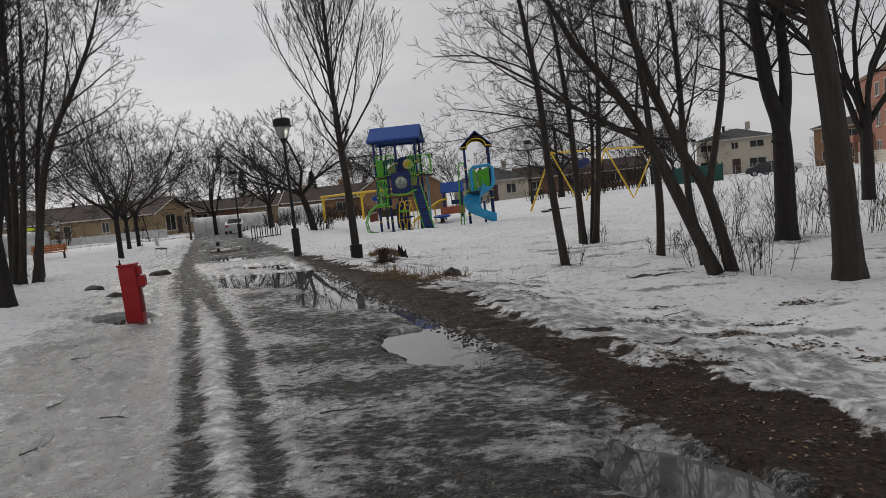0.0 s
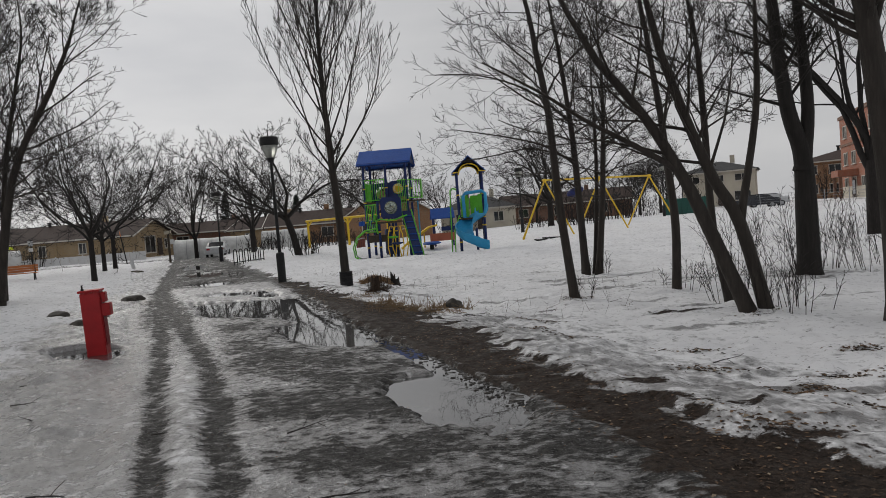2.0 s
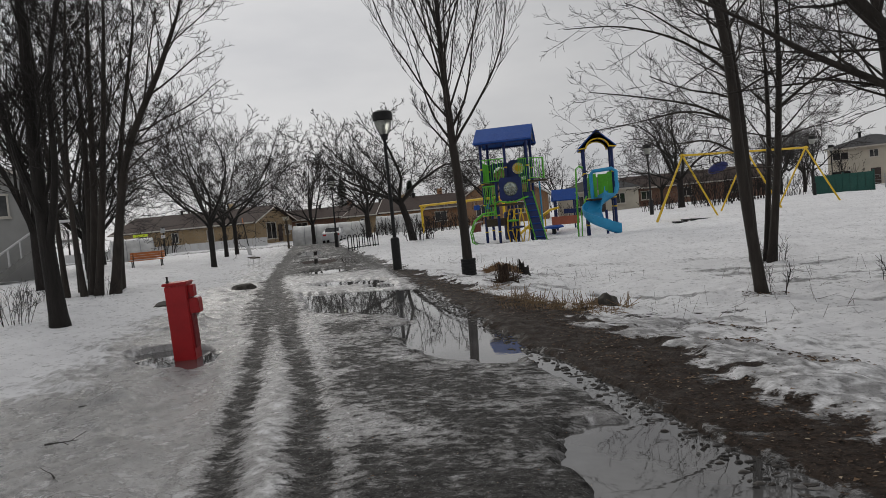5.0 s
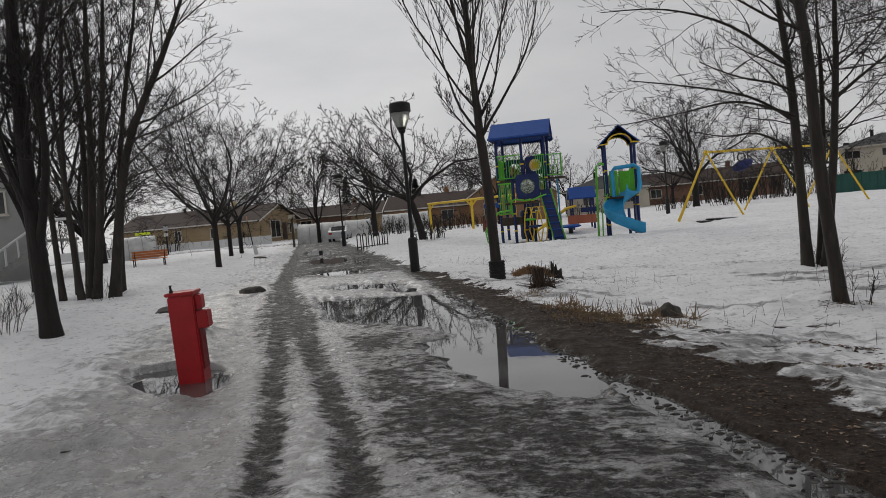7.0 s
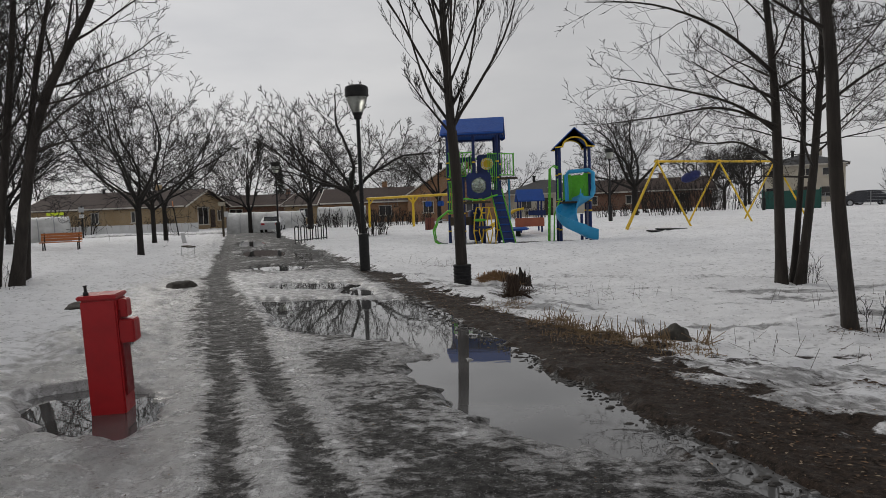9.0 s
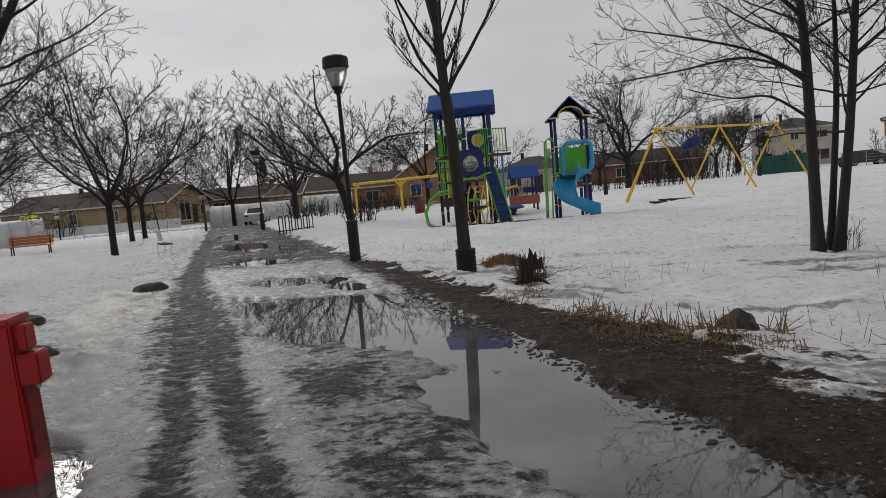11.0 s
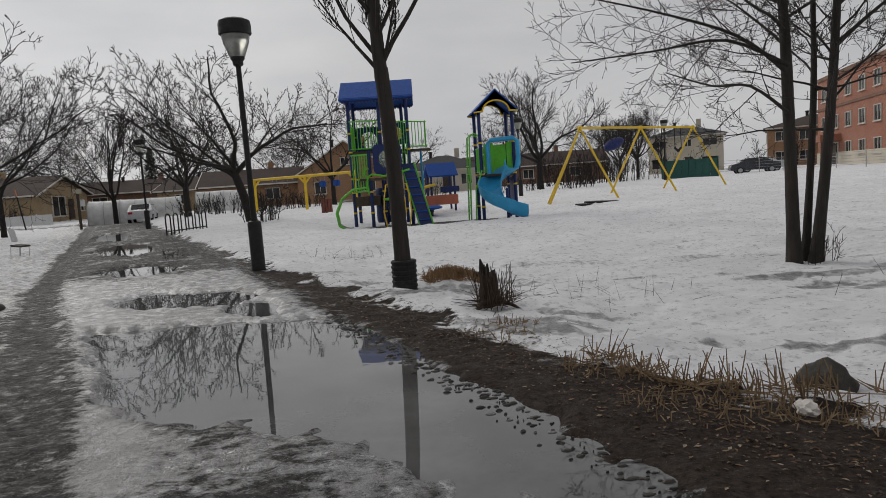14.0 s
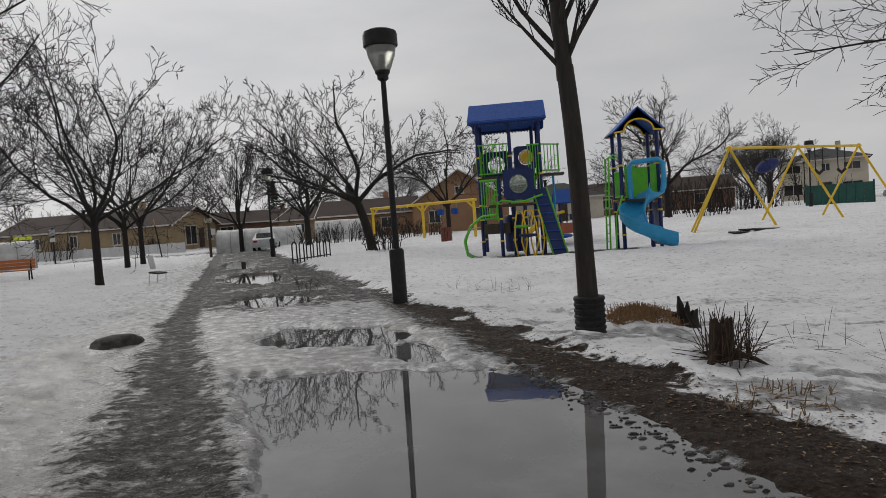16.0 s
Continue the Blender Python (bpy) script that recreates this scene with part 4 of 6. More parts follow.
# round arch climber
for dy in (0.0, 0.45):
    part("arch", a_tube([(-0.5, -1.65 - dy, 1.45), (-1.0, -1.68 - dy, 1.4), (-1.4, -1.7 - dy, 1.1), (-1.62, -1.7 - dy, 0.6), (-1.55, -1.7 - dy, 0.15), (-1.3, -1.7 - dy, 0.0)], 0.032), M_GREEN, tower, smooth=True)
for px, pz in ((-1.15, 1.32), (-1.42, 1.05), (-1.58, 0.7), (-1.6, 0.35), (-1.45, 0.08)):
    part("rung", a_tube([(px, -1.67, pz), (px, -2.15, pz)], 0.022), M_STEEL, tower)
part("arch", a_tube(arc(-1.15, 0.55, 0.5, 80, 280, 14, -1.9), 0.022), M_STEEL, tower, smooth=True)
# yellow loop climber
for x0, w in ((0.25, 0.2), (0.55, 0.28), (0.8, 0.22)):
    part("loop", a_tube([(x0 - w * 0.5, -1.95, -0.1), (x0 - w, -2.0, 0.5), (x0 - w * 0.8, -1.95, 1.1), (x0 - w * 0.4, -1.85, 1.5), (x0 + w * 0.4, -1.85, 1.5), (x0 + w * 0.8, -1.95, 1.1), (x0 + w, -2.0, 0.5), (x0 + w * 0.5, -1.95, -0.1)], 0.026), M_YELLOW, tower, smooth=True)
part("step_pod", lathe([(0.1, 0.62), (0.3, 0.66), (0.3, 0.72), (0.1, 0.74)], 16), M_BLUE, tower).location = (0.5, -1.95, 0)
part("step_pod", lathe([(0.1, 0.92), (0.26, 0.96), (0.26, 1.02), (0.1, 1.04)], 16), M_GREEN, tower).location = (0.3, -1.85, 0)
part("drum", lathe([(0.33, 0.1), (0.36, 0.2), (0.36, 1.3), (0.3, 1.4)], 18), M_BLUE, tower, smooth=True).location = (0.05, -0.4, 0)

# second tower, with the spiral slide
tower = thing("play_tower", pose(2.84, 34.1, PZ, 0, 0, 0) @ Matrix.Diagonal((1, 1, 0.98, 1)), "small blue play tower with an arched gable and a spiral slide", "play structure", "playground towers")
for px, py in ((-0.62, -0.62), (0.62, -0.62), (-0.62, 0.62), (0.62, 0.62)):
    p = part("post", a_tube([(px, py, -0.2), (px, py, 4.15)], 0.065, 12), M_BLUE, tower, smooth=True)
    for zc in (0.5, 1.3, 1.72, 2.9):
        part("clamp", a_tube([(px, py, zc), (px, py, zc + 0.06)], 0.078, 12), M_YELLOW, p, "yellow clamp", smooth=True)
part("roof", gable_roof(0.85, 4.9, 4.08, 0.86, 0.05, "y"), M_ROOFBLUE, tower, "blue gable roof", bevel=0.008)
for sy in (-0.8, 0.8):
    bm = bmesh.new()
    outer = [(-0.8, 4.08), (0, 4.84), (0.8, 4.08), (0.74, 4.02)]
    inner = [(0.5 * math.cos(radians(a)), 4.05 + 0.42 * math.sin(radians(a))) for a in range(0, 181, 15)]
    loop = [bm.verts.new((x, sy, z)) for x, z in outer + inner + [(-0.74, 4.02)]]
    bm.faces.new(loop)
    bmesh.ops.solidify(bm, geom=bm.faces[:], thickness=0.04)
    g = part("gable", bm, M_BLUE, tower)
    part("trim", a_tube([(0.82, sy - 0.03, 4.05), (0.52, sy - 0.03, 4.08)] + [(x, sy - 0.03, z) for x, z in inner] + [(-0.52, sy - 0.03, 4.08), (-0.82, sy - 0.03, 4.05)], 0.032, 6), M_YELLOW, g, "yellow arched edging", smooth=True)
part("deck", a_box(0, 0, 1.7, 1.3, 1.3, 0.09), M_DECK, tower)
part("side_panel", a_box(-0.32, -0.6, 2.35, 0.36, 0.04, 1.1), M_GREEN, tower, bevel=0.01)
part("side_panel", a_box(0.5, -0.6, 2.35, 0.3, 0.04, 1.15), M_GREEN, tower, bevel=0.01)
part("side_panel", a_box(0.3, 0.62, 2.35, 0.6, 0.04, 1.1), M_GREEN, tower, bevel=0.01)
part("storage_panel", a_box(0.62, -0.1, 0.85, 0.05, 0.9, 1.5), M_BLUE, tower, bevel=0.01)
bars(tower, -0.62, -0.62, -0.6, 0.6, 1.85, 2.75, 7, M_GREEN)
bars(tower, -0.55, 0.0, 0.62, 0.62, 1.85, 2.75, 4, M_GREEN)
# vertical ladder with looped handrails
for dy in (-0.55, 0.1):
    part("ladder_rail", a_tube([(-1.1, dy, -0.1), (-1.05, dy, 1.8), (-1.0, dy, 3.2), (-0.85, dy, 3.32), (-0.62, dy, 3.2)], 0.03), M_GREEN, tower, smooth=True)
for k in range(8):
    part("rung", a_tube([(-1.08, -0.55, 0.3 + k * 0.3), (-1.08, 0.1, 0.3 + k * 0.3)], 0.02), M_GREEN, tower)
part("ladder_rail", a_tube([(-0.95, -0.85, -0.1), (-0.9, -0.85, 1.2), (-0.62, -0.7, 1.9)], 0.03), M_GREEN, tower, smooth=True)
# slide: entry hood and chute
part("hood", a_tube([(-0.36, -0.78, 1.75), (-0.38, -0.78, 2.85), (-0.28, -0.8, 3.0), (0.55, -0.85, 3.05), (0.72, -0.88, 2.92), (0.72, -0.9, 2.3), (0.64, -0.9, 1.9)], 0.085, 10), M_SLIDE, tower, "sky blue entry hood", smooth=True)
path3 = []
for k in range(25):
    a = radians(35 + 245 * k / 24)
    path3.append((Vector((0.06 + 0.5 * math.cos(a), -1.35 + 0.55 * math.sin(a), 1.95 - 1.6 * (k / 24) ** 0.9)), Vector((math.cos(a), math.sin(a), 0))))
for k in range(1, 5):
    path3.append((Vector((0.06 + 0.087 + 0.13 * k, -1.89 - 0.03 * k, 0.34 - 0.045 * k)), Vector((0.0, -1, 0))))
bm = bmesh.new()
rows_ = []
for c, out in path3:
    row = []
    for u, h in ((-0.36, 0.3), (-0.36, 0.12), (-0.26, 0.02), (-0.1, -0.02), (0.1, -0.02), (0.27, 0.04), (0.38, 0.16), (0.41, 0.42), (0.455, 0.42), (0.43, 0.12), (0.3, -0.05), (0.0, -0.09), (-0.28, -0.05), (-0.4, 0.1), (-0.4, 0.3)):
        row.append(bm.verts.new(c + out * u + Vector((0, 0, h))))
    rows_.append(row)
for a, b in zip(rows_, rows_[1:]):
    for k in range(len(a)):
        bm.faces.new((a[k], a[(k + 1) % len(a)], b[(k + 1) % len(a)], b[k]))
bm.faces.new(rows_[0])
bm.faces.new(rows_[-1][::-1])
bmesh.ops.recalc_face_normals(bm, faces=bm.faces)
part("slide", bm, M_SLIDE, tower, "sky blue moulded spiral slide chute", smooth=True)
part("slide_leg", a_tube([(0.15, -1.4, -0.1), (0.15, -1.4, 1.2)], 0.06), M_BLUE, tower)

# small low play piece behind the towers
low = thing("play_house", pose(1.3, 40.5, PZ + 0.1, 0, 0, 5), "low play house with a blue roof and yellow slide rails", "play structure")
part("roof", gable_roof(0.7, 2.35, 1.75, 0.8), M_ROOFBLUE, low)
for px in (-0.55, 0.55):
    for py in (-0.55, 0.55):
        part("post", a_tube([(px, py, -0.15), (px, py, 1.85)], 0.05), M_BLUE, low)
part("counter", a_box(-0.1, -0.6, 0.62, 1.5, 0.35, 0.45), painted("salmon_panel", (0.4, 0.12, 0.07), 0.6), low, bevel=0.02)
part("counter", a_box(0.3, -0.6, 1.1, 0.9, 0.1, 0.25), M_BLUE, low)
for dy in (-0.75, -0.2):
    part("slide_rail", a_tube([(-0.4, dy, 1.35), (-0.9, dy, 1.25), (-2.1, dy, 0.5), (-2.6, dy, 0.1)], 0.06), M_YELLOW, low, smooth=True)
part("slide_bed", a_box(-1.5, -0.48, 0.78, 1.75, 0.5, 0.05, Euler((0, -0.6, 0)).to_matrix()), M_YELLOW, low)
part("support", a_tube([(-1.2, -0.5, -0.1), (-1.2, -0.5, 0.9)], 0.04), M_YELLOW, low)
bouncer = thing("spring_rider", pose(0.6, 38.6, PZ + 0.02), "small blue spring rider seat in the snow", "play structure")
part("seat", lathe([(0.1, 0.3), (0.5, 0.36), (0.55, 0.42), (0.4, 0.5), (0.1, 0.5)], 18), M_ROOFBLUE, bouncer, smooth=True)
part("spring", lathe([(0.12, 0.0), (0.12, 0.3)], 12), M_BLACK, bouncer)


def swing_seat(parent, x, top, drop, mat, kind="belt"):
    for dx in (-0.22, 0.22):
        part("chain", a_tube([(x + dx, 0, top), (x + dx * 0.9, 0, top - drop)], 0.012, 5), M_STEEL, parent)
    if kind == "belt":
        part("seat", a_tube([(x - 0.22, 0, top - drop), (x - 0.1, 0, top - drop - 0.07), (x + 0.1, 0, top - drop - 0.07), (x + 0.22, 0, top - drop)], 0.035), mat, parent)
    else:
        bm = a_box(x, 0, top - drop - 0.2, 0.46, 0.34, 0.4)
        part("bucket", bm, mat, parent, bevel=0.06)


# large yellow swing
BX, BY, BA = 7.12, 37.04, 30
sw = thing("swing", pose(BX, BY, ground_z(BX, BY) - 0.05, 0, 0, BA), "tall yellow steel swing frame with four slanting supports", "swing", "swings")
L, TOP = 8.1, 3.15
part("beam", a_tube([(-0.15, 0, TOP), (L + 0.15, 0, TOP)], 0.055, 10), M_YELLOW, sw, smooth=True)
for k, x in enumerate((0.0, L / 2, L)):
    for s_ in (-1, 1):
        part("leg", a_tube([(x, 0, TOP), (x - 0.75 * s_, 1.55 * s_, -0.3)], 0.045, 10), M_YELLOW, sw, smooth=True)
    if k == 0:
        part("leg", a_tube([(x, 0, TOP), (x - 1.0, 1.15, -0.3)], 0.045, 10), M_YELLOW, sw, smooth=True)
    part("joint", lathe([(0.05, -0.09), (0.09, -0.05), (0.09, 0.05), (0.05, 0.09)], 10), M_YELLOW, sw).location = (x, 0, TOP)
bag = bmesh.new()
bmesh.ops.create_uvsphere(bag, u_segments=16, v_segments=8, radius=0.5, matrix=pose(2.15, 0, TOP - 0.72, 0, -18, 0) @ Matrix.Diagonal((1.25, 0.6, 0.5, 1)))
part("basket_seat", bag, painted("navy_cloth", (0.018, 0.025, 0.11), 0.8, 0.2), sw, "navy basket seat wound up to the beam", smooth=True)
for x in (1.65, 2.5):
    part("chain", a_tube([(x, 0, TOP), (x, 0, TOP - 0.5)], 0.03, 6), M_BLACK, sw)
ringm = bmesh.new()
tube(ringm, [(2.0 + 0.24 * math.cos(a * 0.4), -0.1, TOP - 0.35 + 0.2 * math.sin(a * 0.4)) for a in range(17)], 0.035, 6)
part("ring", ringm, M_BLACK, sw)
for x in (5.1, 6.6):
    for dx in (0, 0.5):
        part("chain", a_tube([(x + dx, 0, TOP), (x + dx + 0.02, 0, TOP - 1.0)], 0.022, 5), M_BLACK, sw)
    part("seat", a_tube([(x, 0, TOP - 1.0), (x + 0.25, 0, TOP - 1.15), (x + 0.5, 0, TOP - 1.0)], 0.06), M_RUBBER, sw)

# smaller yellow swing on the far side of the lawn
sx0, sy0 = -11.0, 60.0
ang = math.degrees(math.atan2(53.7 - 60.0, -3.2 + 11.0))
sw = thing("swing", pose(sx0, sy0, ground_z(sx0, sy0), 0, 0, ang), "low yellow two-bay swing with braced posts on snow", "swing", "swings")
part("beam", a_tube([(-0.2, 0, 2.42), (10.2, 0, 2.42)], 0.1, 8), M_YELLOW, sw)
for x in (0.0, 5.3, 10.0):
    part("post", a_tube([(x, 0, -0.2), (x, 0, 2.42)], 0.1, 8), M_YELLOW, sw)
    for s_ in (-1, 1):
        if 0 <= x + s_ * 0.5 <= 10:
            part("brace", a_tube([(x, 0, 1.9), (x + s_ * 0.6, 0, 2.4)], 0.07, 6), M_YELLOW, sw)
for x in (7.0, 8.3):
    swing_seat(sw, x, 2.42, 0.45, M_ROOFBLUE, "bucket")
for x in (2.2, 3.3):
    swing_seat(sw, x, 2.42, 0.7, M_RUBBER)

# rubber mats lying on the snow by the swing
for k, (mx, my, w_, d_, a_) in enumerate(((6.4, 34.2, 0.8, 0.5, 10), (7.15, 34.0, 0.9, 0.45, -8), (6.75, 34.55, 0.6, 0.4, 30))):
    mat_ = tagged(part("rubber_mat", a_box(0, 0, 0.03, w_, d_, 0.06), M_RUBBER, None, bevel=0.01), "black rubber mat lying on the snow", "mat", "loose rubber mats")
    mat_.matrix_world = pose(mx, my, ground_z(mx, my), 3, 2, a_)


# ---- houses ----
def brickwork(name, c, mortar, scale=1.0):
    m = Nodes(name, 0.88)
    b = m.n.new("ShaderNodeTexBrick")
    b.inputs["Scale"].default_value = 1.0
    b.inputs["Brick Width"].default_value, b.inputs["Row Height"].default_value, b.inputs["Mortar Size"].default_value = 0.21, 0.07, 0.01
    b.inputs["Color1"].default_value = (*c, 1)
    b.inputs["Color2"].default_value = (*(v * 0.75 for v in c), 1)
    b.inputs["Mortar"].default_value = (*mortar, 1)
    geo = m.n.new("ShaderNodeSeparateXYZ")
    m.l.new(m.tc.outputs["Object"], geo.inputs[0])
    comb = m.n.new("ShaderNodeCombineXYZ")
    m.l.new(m.math("ADD", geo.outputs[0], geo.outputs[1]), comb.inputs[0])
    m.l.new(geo.outputs[2], comb.inputs[1])
    m.l.new(comb.outputs[0], b.inputs["Vector"])
    m.color(m.mix(m.ramp(m.noise(0.6, 4), (0.4, 0.0), (0.75, 0.5)), b.outputs[0], tuple(v * 0.62 for v in c)))
    m.bump(b.outputs["Fac"], 0.3, 0.01)
    return m.mat


def shingles(name, c):
    m = Nodes(name, 0.9)
    g = m.noise(3.0, 5, 0.7, (1, 4, 6))
    m.color(m.mix(m.ramp(m.noise(0.4, 4), (0.4, 0.0), (0.7, 0.6)), m.ramp(g, (0.3, tuple(v * 0.6 for v in c)), (0.7, tuple(v * 1.35 for v in c))), tuple(v * 0.7 for v in c)))
    m.bump(g, 0.5, 0.03)
    return m.mat


M_TAN = brickwork("tan_brick", (0.36, 0.25, 0.13), (0.3, 0.26, 0.2))
M_BROWN = brickwork("brown_brick", (0.2, 0.09, 0.055), (0.2, 0.17, 0.14))
M_REDBRICK = brickwork("orange_red_brick", (0.36, 0.12, 0.065), (0.3, 0.22, 0.18))
M_ORANGEBRICK = brickwork("ochre_brick", (0.34, 0.17, 0.08), (0.3, 0.24, 0.18))
M_STUCCO = painted("cream_stucco", (0.5, 0.46, 0.38), 0.85, 0.1, scale=1.0)
M_GREYWALL = painted("grey_siding", (0.3, 0.3, 0.29), 0.8, 0.1, scale=1.0)
M_ROOFBROWN = shingles("brown_shingles", (0.055, 0.036, 0.03))
M_ROOFGREY = shingles("grey_shingles", (0.06, 0.06, 0.062))
M_TRIM = painted("pale_trim", (0.5, 0.47, 0.42), 0.6, 0.1)
m = Nodes("window_glass", 0.05, ior=1.5)
m.color(m.ramp(m.noise(0.7, 3), (0.35, (0.012, 0.013, 0.015)), (0.7, (0.06, 0.06, 0.06))))
M_PANE = m.mat
M_DOOR = painted("dark_door", (0.045, 0.03, 0.025), 0.5, 0.15)


def window(parent, face, u, z, w, h, hw, hd, bars_=1):
    """A window on a face (s, n, e, w) of a house with half sizes hw, hd."""
    rot = {"s": 0, "e": 90, "n": 180, "w": 270}[face]
    m4 = {"s": pose(u, -hd, z), "n": pose(-u, hd, z, 0, 0, 180), "e": pose(hw, u, z, 0, 0, 90), "w": pose(-hw, -u, z, 0, 0, 270)}[face]
    bm = bmesh.new()
    for bx, bz, sx, sz in ((0, h / 2, w + 0.16, 0.08), (0, -h / 2, w + 0.16, 0.08), (-w / 2, 0, 0.08, h), (w / 2, 0, 0.08, h)):
        box(bm, bx, -0.02, bz, sx, 0.14, sz)
    for k in range(1, bars_ + 1):
        box(bm, -w / 2 + w * k / (bars_ + 1), -0.01, 0, 0.06, 0.1, h)
    fr = part("window", bm, M_TRIM, parent)
    fr.matrix_local = m4
    part("pane", a_box(0, 0.02, 0, w, 0.06, h), M_PANE, fr)
    part("sill", a_box(0, -0.07, -h / 2 - 0.07, w + 0.25, 0.2, 0.06), M_TRIM, fr)
    return fr


def house(m4, label, w, d, eave, ridge, wall, roof, wins, axis="x", hip=False, over=0.5, door=None, chimney=True):
    h = thing("house", m4, label, "house")
    bm = a_box(0, 0, eave / 2 - 0.3, w, d, eave + 0.6)
    if not hip:
        a, b = (w / 2, d / 2) if axis == "x" else (d / 2, w / 2)
        for s_ in (-1, 1):
            tri = [(s_ * a, -b, eave), (s_ * a, b, eave), (s_ * a, 0, ridge - 0.1)]
            tri2 = [(s_ * (a - 0.25), y, z) for _, y, z in tri]
            if axis == "y":
                tri, tri2 = [(y, x, z) for x, y, z in tri], [(y, x, z) for x, y, z in tri2]
            va, vb = [bm.verts.new(p) for p in tri], [bm.verts.new(p) for p in tri2]
            bm.faces.new(va)
            bm.faces.new(vb[::-1])
            for k in range(3):
                bm.faces.new((va[k], vb[k], vb[(k + 1) % 3], va[(k + 1) % 3]))
        bmesh.ops.recalc_face_normals(bm, faces=bm.faces)
    part("wall", bm, wall, h)
    if hip:
        bm = bmesh.new()
        lo = [bm.verts.new((sx * (w / 2 + over), sy * (d / 2 + over), eave)) for sx, sy in ((-1, -1), (1, -1), (1, 1), (-1, 1))]
        r_ = max(0.3, (w - d) / 2)
        hi = [bm.verts.new((-r_, 0, ridge)), bm.verts.new((r_, 0, ridge))]
        bm.faces.new((lo[0], lo[1], hi[1], hi[0]))
        bm.faces.new((lo[1], lo[2], hi[1]))
        bm.faces.new((lo[2], lo[3], hi[0], hi[1]))
        bm.faces.new((lo[3], lo[0], hi[0]))
        bm.faces.new(lo[::-1])
        rf = part("roof", bm, roof, h)
    else:
        hy = (d if axis == "x" else w) / 2
        hx = (w if axis == "x" else d) / 2 + over
        drop = (ridge - eave) / hy * over
        rf = part("roof", gable_roof(hx, ridge + 0.08, eave - drop + 0.08, hy + over, 0.16, axis), roof, h)
        for s_ in (-1, 1):
            for q in (-1, 1):
                pts = [(q * (hx + 0.02), 0, ridge), (q * (hx + 0.02), s_ * (hy + over), eave - drop)]
                if axis == "y":
                    pts = [(y, x, z) for x, y, z in pts]
                part("bargeboard", a_tube(pts, 0.1, 4), M_TRIM, h)
    for s_ in (-1, 1):
        part("gutter", a_box(0, s_ * (d / 2 + over + 0.03), eave - 0.12, w + over, 0.1, 0.16) if (axis == "x" or hip) else a_box(s_ * (w / 2 + over + 0.03), 0, eave - 0.12, 0.1, d + over, 0.16), M_TRIM, h)
    if chimney:
        part("chimney", a_box(w * 0.18, d * 0.08, ridge + 0.25, 0.6, 0.5, 1.1), wall, rf, bevel=0.02)
        part("vent", lathe([(0.18, ridge - 0.3), (0.18, ridge + 0.35), (0.26, ridge + 0.36), (0.26, ridge + 0.5)], 10), M_BLACK, rf).location = (-w * 0.15, -0.25, 0)
    for wd in wins:
        window(h, *wd, w / 2, d / 2)
    if door:
        f, u = door
        dd = part("door", a_box(0, -0.03, 1.05, 1.0, 0.1, 2.1), M_DOOR, h)
        dd.matrix_local = {"s": pose(u, -d / 2, 0), "e": pose(w / 2, u, 0, 0, 0, 90)}[f]
        part("handle", a_tube([(0.38, -0.12, 1.0), (0.38, -0.12, 1.15)], 0.025), M_STEEL, dd)
    return h


house(pose(-44.3, 81.4, 0.3, 0, 0, -5), "long single-storey tan brick house with a brown shingle roof", 20, 9.4, 2.65, 4.5, M_TAN, M_ROOFBROWN,
      [("s", -5.5, 1.5, 1.0, 1.1), ("s", -1, 1.5, 0.9, 1.2), ("s", 4.0, 1.5, 0.9, 1.2), ("e", -0.8, 1.4, 2.3, 2.0), ("e", 3.2, 1.4, 1.2, 1.2)], door=("e", 1.4))
house(pose(-31.5, 95.2, 0.3, 0, 0, 10), "brown brick bungalow with a shingle roof behind snow", 13, 8, 2.6, 4.0, M_BROWN, M_ROOFBROWN, [("s", -4, 1.5, 1.6, 1.2), ("s", 3, 1.5, 1.2, 1.1)])
house(pose(-21.6, 90.3, 0.2, 0, 0, -12), "tan bungalow with a brown gable roof", 9.5, 8, 2.5, 4.0, M_TAN, M_ROOFBROWN, [("s", -2, 1.4, 1.2, 1.1), ("e", 0, 1.4, 1.0, 1.2)])
house(pose(-5.0, 80.7, 0.2, 0, 0, 0), "ochre gable-fronted house behind the playground", 9.6, 9, 3.0, 6.1, M_ORANGEBRICK, M_ROOFBROWN, [("s", -2.6, 1.6, 1.1, 1.2), ("s", 2.2, 1.6, 1.4, 1.2), ("s", 0, 4.1, 0.8, 0.7)], axis="y")
house(pose(-15.5, 84.5, 0.2, 0, 0, 4), "low tan house with a dark shingle roof", 10, 8, 2.5, 4.1, M_ORANGEBRICK, M_ROOFBROWN, [("s", -2.6, 1.4, 1.1, 1.1), ("s", 2.2, 1.4, 1.4, 1.1)])
house(pose(6.0, 88.0, 0.3, 0, 0, -6), "grey-beige bungalow with a dark hipped roof", 9.5, 8, 2.7, 4.4, M_STUCCO, M_ROOFGREY, [("s", -2.2, 1.5, 1.2, 1.2), ("s", 2.6, 1.5, 1.2, 1.2)], hip=True, door=("s", 0.4))
house(pose(19.0, 97.0, 0.4, 0, 0, -8), "long low red-brown brick house beyond the lawn", 18, 8, 2.6, 4.2, M_BROWN, M_ROOFBROWN, [("s", -6, 1.5, 1.3, 1.1), ("s", -1, 1.5, 1.3, 1.1), ("s", 5, 1.5, 1.3, 1.1)])
